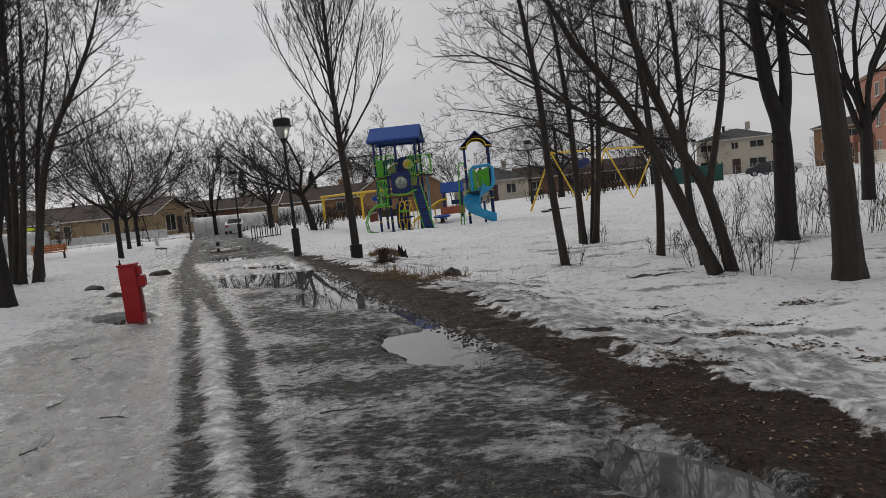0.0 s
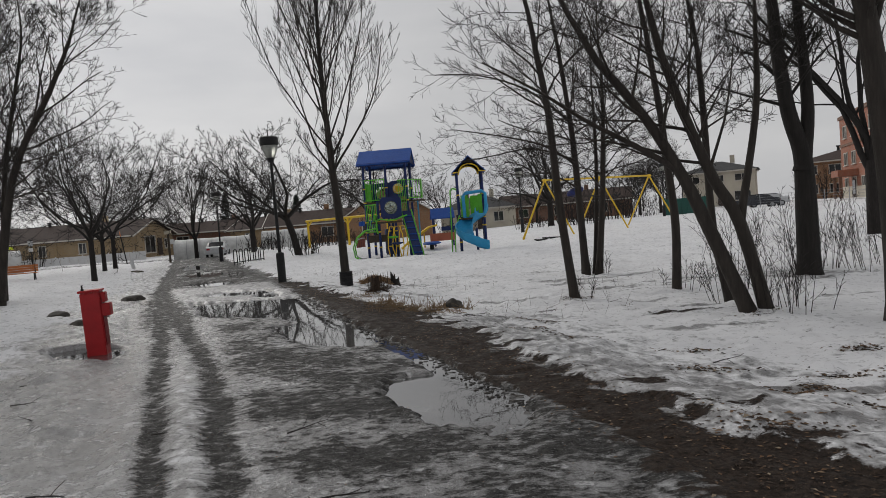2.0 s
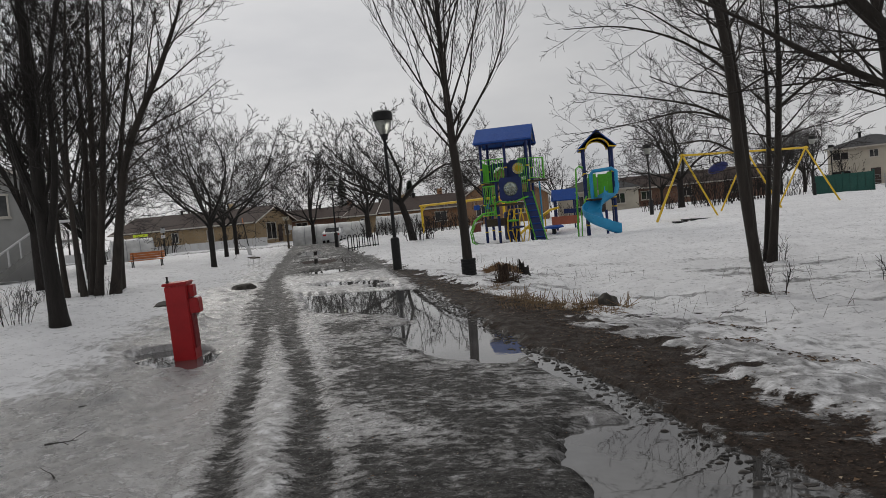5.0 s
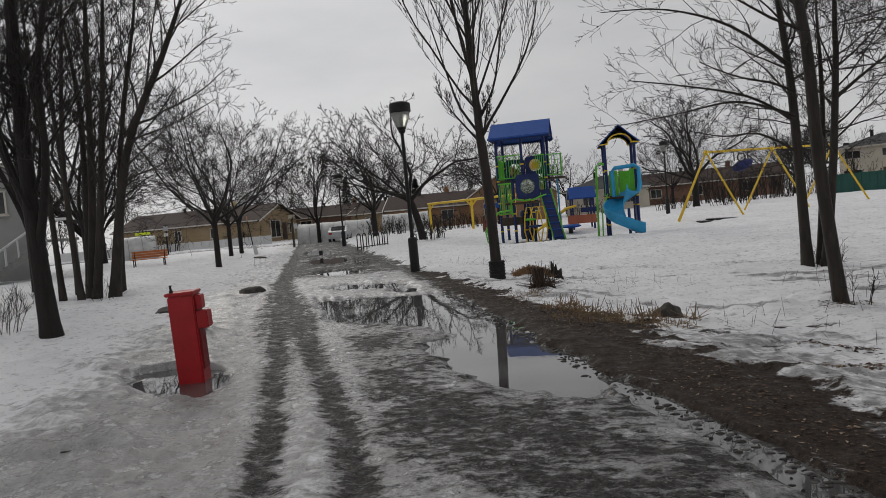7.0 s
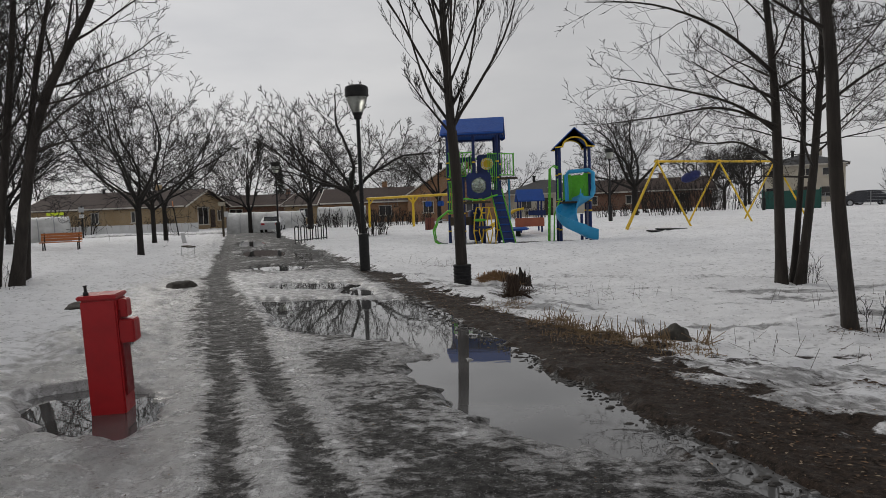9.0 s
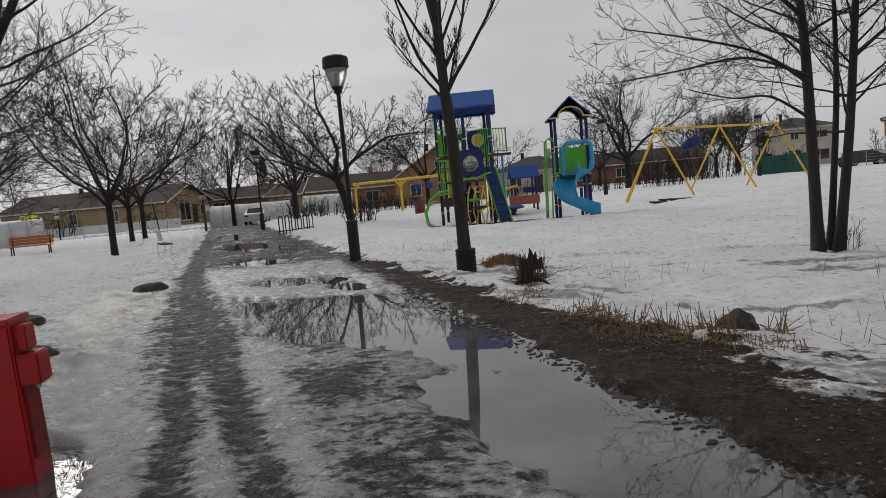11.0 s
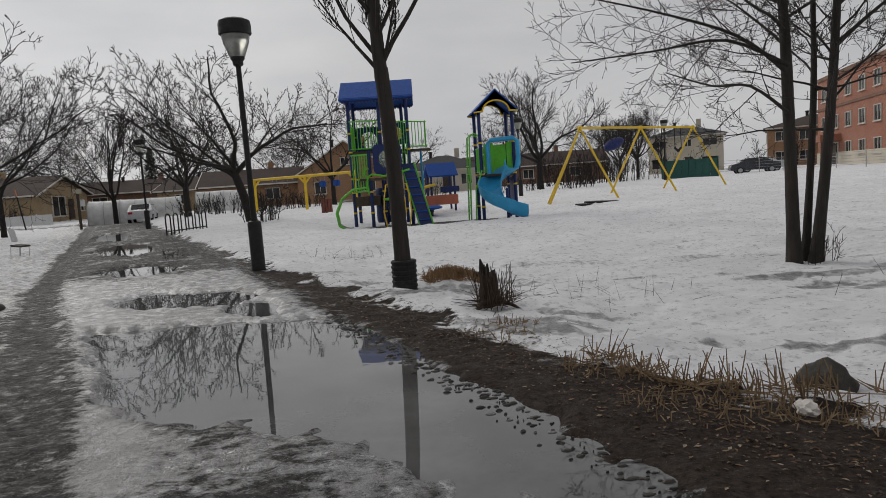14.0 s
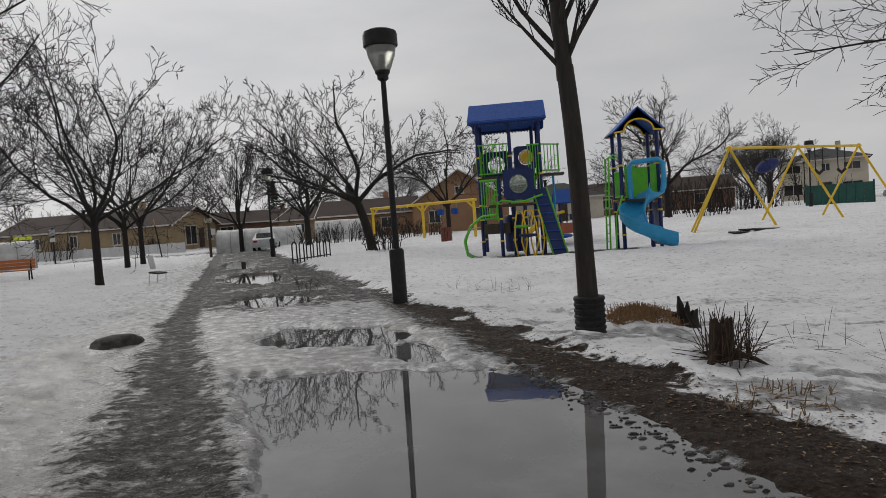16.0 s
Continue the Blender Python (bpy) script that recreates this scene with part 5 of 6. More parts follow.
house(pose(50.6, 118.0, 0.4, 0, 0, -27) @ Matrix.Scale(1.25, 4), "two-storey cream house with a dark hipped roof", 9.2, 8.5, 4.9, 6.4, M_STUCCO, M_ROOFGREY,
      [("s", -3.2, 3.9, 1.7, 0.9), ("s", -3.2, 1.4, 2.0, 1.3), ("s", 0.3, 3.9, 0.9, 0.9), ("s", 3.0, 3.9, 1.7, 0.9), ("s", 3.0, 1.4, 2.0, 1.3), ("w", 0, 3.9, 1.2, 0.9), ("w", 0, 1.4, 1.2, 1.2)], hip=True, door=("s", 0.4))
house(pose(68.6, 108.0, 0.4, 0, 0, -31) @ Matrix.Scale(1.25, 4), "two-storey ochre brick apartment house with a brown roof", 13, 10, 4.9, 6.4, M_ORANGEBRICK, M_ROOFBROWN,
      [("s", x, z, 1.3, 1.1) for x in (-5, -2.4, 0.4, 3.2, 5.4) for z in (1.4, 3.8)] + [("w", y, z, 1.2, 1.1) for y in (-2.5, 2.5) for z in (1.4, 3.8)], hip=True)

# three-storey red brick block
apt = thing("apartment_building", pose(60.45, 75.4, 0.3, 0, 0, -19.9) @ Matrix.Scale(1.26, 4), "three-storey red brick apartment block with dark windows", "apartment building")
part("wall", a_box(0, 0, 4.4, 14, 27, 9.0), M_REDBRICK, apt)
part("plinth", a_box(-0.04, 0, 0.5, 14.1, 27.1, 1.8), M_STUCCO, apt)
part("parapet", a_box(0, 0, 9.0, 14.3, 27.3, 0.35), M_BROWN, apt)
part("band", a_box(-0.06, 0, 5.9, 14.1, 27.05, 0.25), M_BROWN, apt)
for z in (1.7, 4.4, 7.3):
    for y in (-11, -7.5, -3.8, -0.2, 3.4, 7.2, 11):
        window(apt, "w", y, z, 1.5, 1.3, 7, 13.5)
    for x in (-4.5, 0, 4.5):
        window(apt, "n", x, z, 1.4, 1.3, 7, 13.5)
        window(apt, "s", x, z, 1.4, 1.3, 7, 13.5)
can_ = part("canopy", a_box(-7.9, 7.6, 2.8, 1.9, 3.4, 0.7), M_REDBRICK, apt, bevel=0.03)
for y in (6.2, 9.0):
    part("column", a_box(-8.6, y, 1.1, 0.3, 0.3, 3.0), M_BROWN, can_)
dd = part("door", a_box(-7.05, 7.6, 1.1, 0.1, 1.6, 2.2), M_DOOR, apt)
part("door_pane", a_box(-7.12, 7.6, 1.3, 0.04, 1.2, 1.4), M_PANE, dd)

# house with an outside stair beyond the grove
hs = house(pose(-31.5, 33.5, 0.0, 0, 0, -48), "grey-sided house with an outside wooden stair and balcony", 10, 8, 5.2, 7.0, M_GREYWALL, M_ROOFGREY, [("e", -2, 1.6, 1.4, 1.1), ("e", 2, 4.0, 1.4, 1.1), ("s", 2.5, 1.6, 1.5, 1.2), ("s", -2.5, 4.0, 1.5, 1.1)])
st = thing("staircase", pose(-26.0, 29.6, 0.0, 0, 0, -48), "grey wooden outside stair with a white railing", "stairs")
M_STEPWOOD = painted("grey_weathered_wood", (0.2, 0.2, 0.19), 0.8, 0.15)
for k in range(11):
    part("step", a_box(0, 0.26 * k, 0.18 * (k + 1), 1.5, 0.3, 0.05), M_STEPWOOD, st)
for sx in (-0.78, 0.78):
    part("stringer", a_box(sx, 1.3, 0.98, 0.06, 3.4, 0.28, Euler((0.605, 0, 0)).to_matrix()), M_STEPWOOD, st)
    part("handrail", a_tube([(sx, 0, 1.1), (sx, 2.7, 2.98), (sx, 4.0, 2.98)], 0.04, 6), M_WHITE, st)
    for k in range(0, 11, 2):
        part("baluster", a_tube([(sx, 0.26 * k, 0.18 * (k + 1)), (sx, 0.26 * k, 0.18 * (k + 1) + 0.95)], 0.025, 6), M_WHITE, st)
part("landing", a_box(0, 3.4, 1.98, 1.7, 1.3, 0.12), M_STEPWOOD, st)
for sx in (-0.75, 0.75):
    part("post", a_box(sx, 3.9, 0.95, 0.12, 0.12, 2.1), M_STEPWOOD, st)

# pale board fence along the street
fence = thing("fence", pose(-43.5, 65.0, ground_z(-43.5, 65.0), 0, 0, 22.5), "long pale flat-boarded fence along the street", "fence")
for k in range(26):
    part("board", a_box(-6.5 + k * 0.8, 0, 0.35, 0.78, 0.04, 1.0), M_WHITE, fence)
for k in range(9):
    part("post", a_box(-6.5 + k * 2.4, 0.08, 0.38, 0.1, 0.1, 1.15), M_WHITE, fence)

# dark green board fence by the cream house
fence = thing("fence", pose(24.2, 62.5, ground_z(24.2, 62.5), 0, 0, -50), "dark green panel fence standing in the snow", "fence")
M_DGREEN = painted("dark_green_paint", (0.012, 0.075, 0.06), 0.6, 0.15)
for k in range(8):
    part("panel", a_box(-2.1 + k * 0.6, 0, 0.7, 0.58, 0.06, 1.6), M_DGREEN, fence, bevel=0.01)
for x in (-2.4, 0, 2.4):
    part("post", a_box(x, 0.08, 0.75, 0.1, 0.1, 1.8), M_DGREEN, fence)

# wire fence and parked cars before the apartment houses
wire = thing("fence", pose(35.5, 62.0, ground_z(35.5, 62.0), 0, 0, -68), "low grey mesh fence in front of the parking", "fence")
for k in range(12):
    part("post", a_tube([(-13 + k * 2.4, 0, -0.1), (-13 + k * 2.4, 0, 1.3)], 0.035, 6), M_STEEL, wire)
for z in (0.25, 0.5, 0.75, 1.0, 1.25):
    part("wire", a_tube([(-13, 0, z), (13.4, 0, z)], 0.015, 4), M_STEEL, wire)

M_CARWHITE = painted("silver_car_paint", (0.5, 0.51, 0.52), 0.25, 0.05)
M_CARDARK = painted("dark_car_paint", (0.03, 0.032, 0.04), 0.25, 0.05)


def parked_car(m4, mat, label):
    c = thing("car", m4, label, "car", "parked cars")
    prof = [(-2.1, 0.35), (-2.15, 0.75), (-2.0, 0.9), (-1.35, 1.0), (-0.75, 1.42), (0.75, 1.45), (1.5, 1.02), (2.1, 0.95), (2.15, 0.6), (2.1, 0.35)]
    bm = bmesh.new()
    rings = []
    for y, q in ((-0.85, 0.0), (-0.78, 1.0), (0.78, 1.0), (0.85, 0.0)):
        rings.append([bm.verts.new((x, y * (0.86 if z > 1.1 else 1.0), z)) for x, z in prof])
    for a, b in zip(rings, rings[1:]):
        for k in range(len(prof)):
            k2 = (k + 1) % len(prof)
            bm.faces.new((a[k], a[k2], b[k2], b[k]))
    bm.faces.new(rings[0])
    bm.faces.new(rings[-1][::-1])
    bmesh.ops.recalc_face_normals(bm, faces=bm.faces)
    body = part("body", bm, mat, c, smooth=True)
    for sy in (-1, 1):
        part("side_window", a_box(0.05, sy * 0.74, 1.22, 1.7, 0.04, 0.34), M_PANE, body)
    part("windscreen", a_box(-1.08, 0, 1.22, 0.62, 1.25, 0.04, Euler((0, -0.61, 0)).to_matrix()), M_PANE, body)
    part("rear_window", a_box(1.15, 0, 1.25, 0.68, 1.25, 0.04, Euler((0, 0.52, 0)).to_matrix()), M_PANE, body)
    for sy in (-0.6, 0.6):
        part("headlight", a_box(-2.1, sy, 0.75, 0.1, 0.35, 0.16), M_WHITE, c, bevel=0.02)
        part("tail_light", a_box(2.1, sy, 0.8, 0.1, 0.3, 0.18), M_RED, c, bevel=0.02)
    part("bumper", a_box(-2.13, 0, 0.5, 0.12, 1.6, 0.22), M_CARDARK, c, bevel=0.03)
    for x in (-1.35, 1.35):
        for sy in (-0.8, 0.8):
            t_ = lathe([(0.2, -0.1), (0.3, -0.1), (0.33, -0.05), (0.33, 0.05), (0.3, 0.1), (0.2, 0.1)], 18)
            bmesh.ops.rotate(t_, verts=t_.verts, cent=(0, 0, 0), matrix=Matrix.Rotation(math.pi / 2, 3, "X"))
            wh = part("wheel", t_, M_RUBBER, c, smooth=True)
            wh.location = (x, sy, 0.33)
            rim = lathe([(0.05, -0.11), (0.2, -0.11), (0.2, 0.11), (0.05, 0.11)], 14)
            bmesh.ops.rotate(rim, verts=rim.verts, cent=(0, 0, 0), matrix=Matrix.Rotation(math.pi / 2, 3, "X"))
            part("rim", rim, M_STEEL, wh)
    return c


parked_car(pose(-20.2, 62.5, ground_z(-20.2, 62.5) - 0.05, 0, 0, -78), M_CARWHITE, "silver car parked at the end of the path")
parked_car(pose(33.5, 68.5, ground_z(33.5, 68.5) - 0.05, 0, 0, -20), M_CARDARK, "dark car parked before the brick block")
parked_car(pose(36.5, 72.5, ground_z(36.5, 72.5) - 0.05, 0, 0, -20), M_CARWHITE, "silver car parked before the brick block")


# ---- white fabric car shelters ----
m = Nodes("white_tarpaulin", 0.6)
m.color(m.ramp(m.noise(1.5, 4), (0.3, (0.42, 0.42, 0.41)), (0.7, (0.68, 0.68, 0.67))))
m.bump(m.noise(2.2, 3, 0.5, (1, 4, 1)), 0.4, 0.06)
M_TARP = m.mat


def car_shelter(m4, length, width, height, label):
    sh = thing("car_shelter", m4, label, "car shelter", "white car shelters")
    prof = [(-width / 2, -0.1), (-width / 2, height * 0.5)] + [(-width / 2 * math.cos(a), height * 0.5 + height * 0.5 * math.sin(a)) for a in (0.35, 0.7, 1.05, 1.4, 1.75, 2.1, 2.45, 2.8)] + [(width / 2, height * 0.5), (width / 2, -0.1)]
    bm = bmesh.new()
    n = max(3, int(length / 1.2))
    rings = [[bm.verts.new((-length / 2 + length * k / n, y, z - (0.05 if k % 2 else 0))) for y, z in prof] for k in range(n + 1)]
    for a, b in zip(rings, rings[1:]):
        for k in range(len(prof) - 1):
            bm.faces.new((a[k], a[k + 1], b[k + 1], b[k]))
    bm.faces.new(rings[0])
    bm.faces.new(rings[-1])
    bmesh.ops.recalc_face_normals(bm, faces=bm.faces)
    part("cover", bm, M_TARP, sh, smooth=True)
    for k in range(n + 1):
        part("hoop", a_tube([(-length / 2 + length * k / n, y * 1.005, z + 0.015 - (0.05 if k % 2 else 0)) for y, z in prof], 0.03, 5), M_STEEL, sh)
    return sh


car_shelter(pose(-23.3, 70.0, -0.1, 0, 0, 14), 7.4, 3.4, 2.0, "long white fabric car shelter with snow round it")
car_shelter(pose(-16.8, 75.0, 0.1, 0, 0, 10), 5.0, 3.4, 2.1, "white fabric car shelter among shrubs")
car_shelter(pose(-33.0, 50.5, 0.0, 0, 0, 40), 3.0, 2.6, 2.0, "small white fabric shelter by the street")


# ---- farther trees ----
FAR = dict(SPREAD, levels=4, kids=[8, 10, 7, 5], tip=0.012, thin=0.5)
round_tree(51, -16.3, 60.8, 2.4, 8.6, 0.25, "bare spreading tree beside the end of the path", FAR)
round_tree(52, -22.8, 63.9, 2.2, 8.6, 0.2, "bare upswept tree by the street", dict(FAR, angle=[36, 34, 34, 34], lift=0.08), wide=38)
far_tree = round_tree(53, -5.8, 68.6, 2.6, 9.6, 0.22, "bare round tree behind the play tower", FAR)
round_tree(54, 11.1, 60.9, 2.6, 9.2, 0.28, "large bare spreading tree beyond the slide", FAR, limbs=8, wide=66)
round_tree(55, 30.0, 88.0, 2.4, 7.5, 0.2, "small bare tree before the cream house", FAR)
round_tree(56, 17.4, 25.1, 3.0, 12.0, 0.25, "tall bare tree at the edge of the lawn", dict(SPREAD, kids=[8, 8, 5, 3], tip=0.008), wide=34, z=-0.35)
round_tree(57, -17.3, 23.2, 2.5, 10.0, 0.16, "bare tree behind the grove", dict(SPREAD, kids=[8, 8, 5, 3], tip=0.008), wide=34, z=-0.1)
round_tree(58, -19.5, 28.5, 2.5, 11.0, 0.16, "bare tree behind the grove", dict(SPREAD, kids=[8, 8, 5, 3], tip=0.008), wide=34, z=0.0)
round_tree(59, 12.25, 14.7, 6.2, 12.0, 0.2, "tall bare tree beside the old forked one", dict(SPREAD, kids=[8, 8, 5, 3], tip=0.007), wide=32, z=-0.3)

for tx, ty, turn, size in ((-27.8, 38.8, 40, 0.85), (-31.5, 45.0, 150, 0.9), (-53, 70, 80, 1.1), (-50, 92, 200, 1.2), (-40, 93, 20, 1.1), (-26.5, 99, 250, 1.1), (-13.5, 95, 100, 1.0), (1.0, 97, 310, 0.95), (13, 84, 170, 0.8), (25.5, 82, 60, 0.85), (29, 100, 140, 1.0), (38, 108, 10, 1.1)):
    copy_thing(far_tree, pose(tx, ty, ground_z(tx, ty), 0, 0, turn) @ Matrix.Scale(size, 4))


def conifer(seed, x, y, height, label):
    rng = random.Random(seed)
    c = thing("conifer", pose(x, y, 0), label, "tree")
    part("trunk", a_tube([(0, 0, 0), (0, 0, height)], [0.2, 0.03], 6), M_BARK_DARK, c)
    verts, faces = [], []
    for k in range(1500):
        u = rng.random() ** 0.7
        z = height * (0.08 + 0.9 * u)
        reach = (1 - u) * height * 0.24 * rng.uniform(0.4, 1.0) + 0.08
        a = rng.uniform(0, 6.283)
        p = Vector((reach * math.cos(a), reach * math.sin(a), z - reach * 0.25))
        d = Vector((math.cos(a), math.sin(a), -0.35)) * rng.uniform(0.25, 0.5)
        s_ = Vector((-math.sin(a), math.cos(a), rng.uniform(-0.3, 0.3))) * 0.16
        o = len(verts)
        verts += [p - s_, p + s_, p + d]
        faces.append((o, o + 1, o + 2))
    mesh = bpy.data.meshes.new("foliage")
    mesh.from_pydata([tuple(v) for v in verts], [], faces)
    mesh.materials.append(painted("dark_needles", (0.018, 0.03, 0.02), 0.8, 0.2))
    new("foliage", mesh).parent = c


conifer(3, -33.0, 104, 9.0, "dark pointed conifer behind the houses")
conifer(4, -21.8, 104, 7.8, "dark pointed conifer behind the houses")


# ---- shrubs, shoots, reeds, stones ----
def shoots(seed, x, y, n, height, spread, label, tip=0.004, name="shrub", mat=None, z=None, group=""):
    w = Wood(seed)
    rng = w.rng
    o = habit(levels=2, kids=[4, 3], angle=[35, 35], ratio=[0.45, 0.4], lift=0.05, wander=0.1, tip=tip, clear=0.3)
    for k in range(n):
        a, r_ = rng.uniform(0, 6.28), spread * math.sqrt(rng.random()) * 0.5
        w.grow((r_ * math.cos(a), r_ * math.sin(a), -0.05), (0.45 * math.cos(a) * rng.random(), 0.45 * math.sin(a) * rng.random(), 1), height * rng.uniform(0.4, 1.0), tip * 2.2, 0, o)
    w.verts[0], w.faces[0] = (w.verts[0] + w.verts[1], w.faces[0] + [tuple(i + len(w.verts[0]) for i in f) for f in w.faces[1]])
    mesh = bpy.data.meshes.new(name)
    mesh.from_pydata(w.verts[0], [], w.faces[0])
    mesh.materials.append(mat or M_TWIG)
    ob = tagged(new(name, mesh), label, "shrub", group)
    ob.matrix_world = pose(x, y, ground_z(x, y) if z is None else z)
    return ob


for k, (x, y, n, h, sp) in enumerate(((6.9, 10.9, 22, 0.9, 1.1), (10.2, 16.6, 34, 1.9, 1.6), (11.3, 15.6, 30, 1.7, 1.8), (5.8, 19.8, 12, 0.7, 0.9), (6.5, 14.7, 10, 0.6, 0.9), (4.3, 14.5, 6, 0.5, 0.7), (6.8, 12.6, 16, 1.0, 1.0),
                                      (8.9, 17.5, 24, 1.8, 1.4), (12.6, 17.0, 24, 1.6, 1.6), (-9.6, 13.8, 18, 0.7, 0.6), (-11.2, 18.6, 10, 0.6, 0.6), (-13.2, 18.3, 14, 0.6, 0.8), (-6.6, 25.5, 5, 0.3, 0.5))):
    shoots(100 + k, x, y, n, h, sp, "bare thin shoots sticking out of the snow", 0.0035, group="bare shoots")
for k, (x, y, n, h, sp) in enumerate(((-7.4, 41.5, 26, 0.9, 1.8), (-13.8, 62.5, 40, 1.6, 3.5), (-10.5, 64.0, 40, 1.6, 3.5), (-8.0, 66.5, 40, 1.5, 3.5), (14.5, 66.0, 70, 2.7, 4.0), (18.5, 67.5, 80, 3.0, 4.5), (9.0, 58.5, 30, 1.2, 3.0), (13.0, 57.5, 30, 1.1, 3.0), (22.0, 70.0, 40, 2.4, 4.0),
                                      (-12.0, 69.5, 40, 1.7, 4.0), (-17.5, 66.5, 40, 1.5, 3.5), (-41.0, 66.5, 40, 2.2, 4.0), (-45.0, 64.5, 36, 2.0, 4.0), (-36.5, 74.5, 30, 1.6, 3.0), (3.0, 75.0, 40, 1.6, 5.0), (27, 70.5, 40, 2.2, 5.0))):
    shoots(140 + k, x, y, n, h, sp, "bare brown shrub on the far side of the lawn", 0.012, group="far shrubs")

M_STRAW = bark("dry_straw", (0.23, 0.155, 0.09), 30)
M_STRAWDARK = bark("dark_dead_stalks", (0.06, 0.038, 0.025), 30)


def straw(seed, spots, n, h, r_, label, mat, name="dry_grass"):
    """Upright cut stalks and some fallen ones, one object."""
    rng = random.Random(seed)
    verts, faces = [], []
    x0, y0 = spots[0][0], spots[0][1]
    feet = []
    for k in range(n):
        cx, cy, sp = rng.choice(spots)
        a, q = rng.uniform(0, 6.28), sp * math.sqrt(rng.random())
        feet.append((cx + q * math.cos(a), cy + q * math.sin(a)))
    gz_ = ground_fields(np.array([f[0] for f in feet]), np.array([f[1] for f in feet]))[0]
    for (x, y), z in zip(feet, gz_):
        flat = rng.random() < 0.5
        d = Vector((rng.gauss(0, 1), rng.gauss(0, 1), rng.uniform(0.05, 0.4))) if flat else Vector((rng.gauss(0, 0.24), rng.gauss(0, 0.24), 1))
        d = d.normalized() * h * rng.uniform(0.35, 1.0)
        s_ = d.orthogonal().normalized() * r_ * rng.uniform(0.6, 1.3)
        t_ = d.cross(s_).normalized() * r_
        p = Vector((x - x0, y - y0, float(z) - 0.02 + (0.03 if flat else 0)))
        o = len(verts)
        verts += [p + s_, p - s_ * 0.5 + t_, p - s_ * 0.5 - t_, p + d + s_ * 0.6, p + d - s_ * 0.3 + t_ * 0.6, p + d - s_ * 0.3 - t_ * 0.6]
        faces += [(o, o + 1, o + 4, o + 3), (o + 1, o + 2, o + 5, o + 4), (o + 2, o, o + 3, o + 5), (o + 3, o + 4, o + 5)]
    mesh = bpy.data.meshes.new(name)
    mesh.from_pydata([tuple(v) for v in verts], [], faces)
    mesh.materials.append(mat)
    ob = tagged(new(name, mesh), label, "grass", kind="stuff")
    ob.location = (x0, y0, 0)
    return ob


straw(1, [(0.3, 13.75, 0.2), (0.12, 14.2, 0.15), (0.5, 13.5, 0.13)], 120, 0.3, 0.006, "dry cut reed stalks along the muddy edge", M_STRAW)
straw(2, [(1.1, 13.4, 0.2), (1.85, 13.25, 0.12), (1.3, 13.25, 0.16), (0.85, 13.5, 0.13)], 110, 0.3, 0.006, "dry cut reed stalks round a stone", M_STRAW)
straw(3, [(0.7, 13.2, 0.5), (1.0, 12.9, 0.4), (0.1, 14.0, 0.4), (0.4, 13.0, 0.5), (-0.5, 15.3, 0.4), (1.4, 12.6, 0.4)], 650, 0.13, 0.005, "matted dry grass on the muddy edge", M_STRAW)
straw(4, [(-0.36, 16.9, 0.2), (-0.3, 16.75, 0.2), (-0.25, 17.0, 0.22)], 150, 0.55, 0.0055, "dark upright dead stalks round a brown stump", M_STRAWDARK)
straw(5, [(-0.55, 19.25, 0.35), (-0.35, 19.1, 0.35), (-0.7, 18.95, 0.3)], 1300, 0.17, 0.006, "flattened tan grass on a small mound", bark("tan_grass", (0.28, 0.17, 0.09), 30))
straw(6, [(3.5, 13.0, 1.5), (5.0, 16.5, 2.0), (1.5, 18.0, 1.2), (-2.5, 24.5, 1.0)], 160, 0.35, 0.003, "few thin weed stalks poking through snow", M_STRAWDARK, "weed_stalks")

m = Nodes("dead_leaf", 0.8)
ri = m.n.new("ShaderNodeNewGeometry").outputs["Random Per Island"]
m.color(m.ramp(ri, (0.0, (0.02, 0.014, 0.01)), (0.55, (0.06, 0.035, 0.02)), (0.85, (0.16, 0.09, 0.045)), (1.0, (0.3, 0.24, 0.17))))
M_LEAF = m.mat


def litter(seed, n, place, size, label, name, mat):
    """Small curled leaves and crumbs on the ground, one object."""
    rng = random.Random(seed)
    pts = [place(rng) for _ in range(n)]
    gz_ = ground_fields(np.array([p[0] for p in pts]), np.array([p[1] for p in pts]))[0]
    verts, faces = [], []
    for (x, y), z in zip(pts, gz_):
        if z < -0.01 and x + 0.4 * y < 4.4:
            continue
        a, q = rng.uniform(0, 6.28), size * rng.uniform(0.4, 1.3)
        c, s_ = math.cos(a) * q, math.sin(a) * q
        o = len(verts)
        e = q * rng.uniform(0.1, 0.5)
        verts += [(x - c, y - s_, z + 0.004), (x - s_ * 0.5, y + c * 0.5, z + 0.004 + e), (x + c, y + s_, z + 0.006), (x + s_ * 0.5, y - c * 0.5, z + 0.004 + e * 0.6)]
        faces += [(o, o + 1, o + 2), (o, o + 2, o + 3)]
    mesh = bpy.data.meshes.new(name)
    mesh.from_pydata(verts, [], faces)
    mesh.materials.append(mat)
    return tagged(new(name, mesh), label, "leaves", kind="stuff")


def on_edge(rng):
    y = rng.uniform(1.5, 21) if rng.random() < 0.75 else rng.uniform(12, 18)
    return (5.1 + rng.gauss(0, 0.3) + (0.3 if 10 < y < 15 else 0) - 0.4 * y, y)


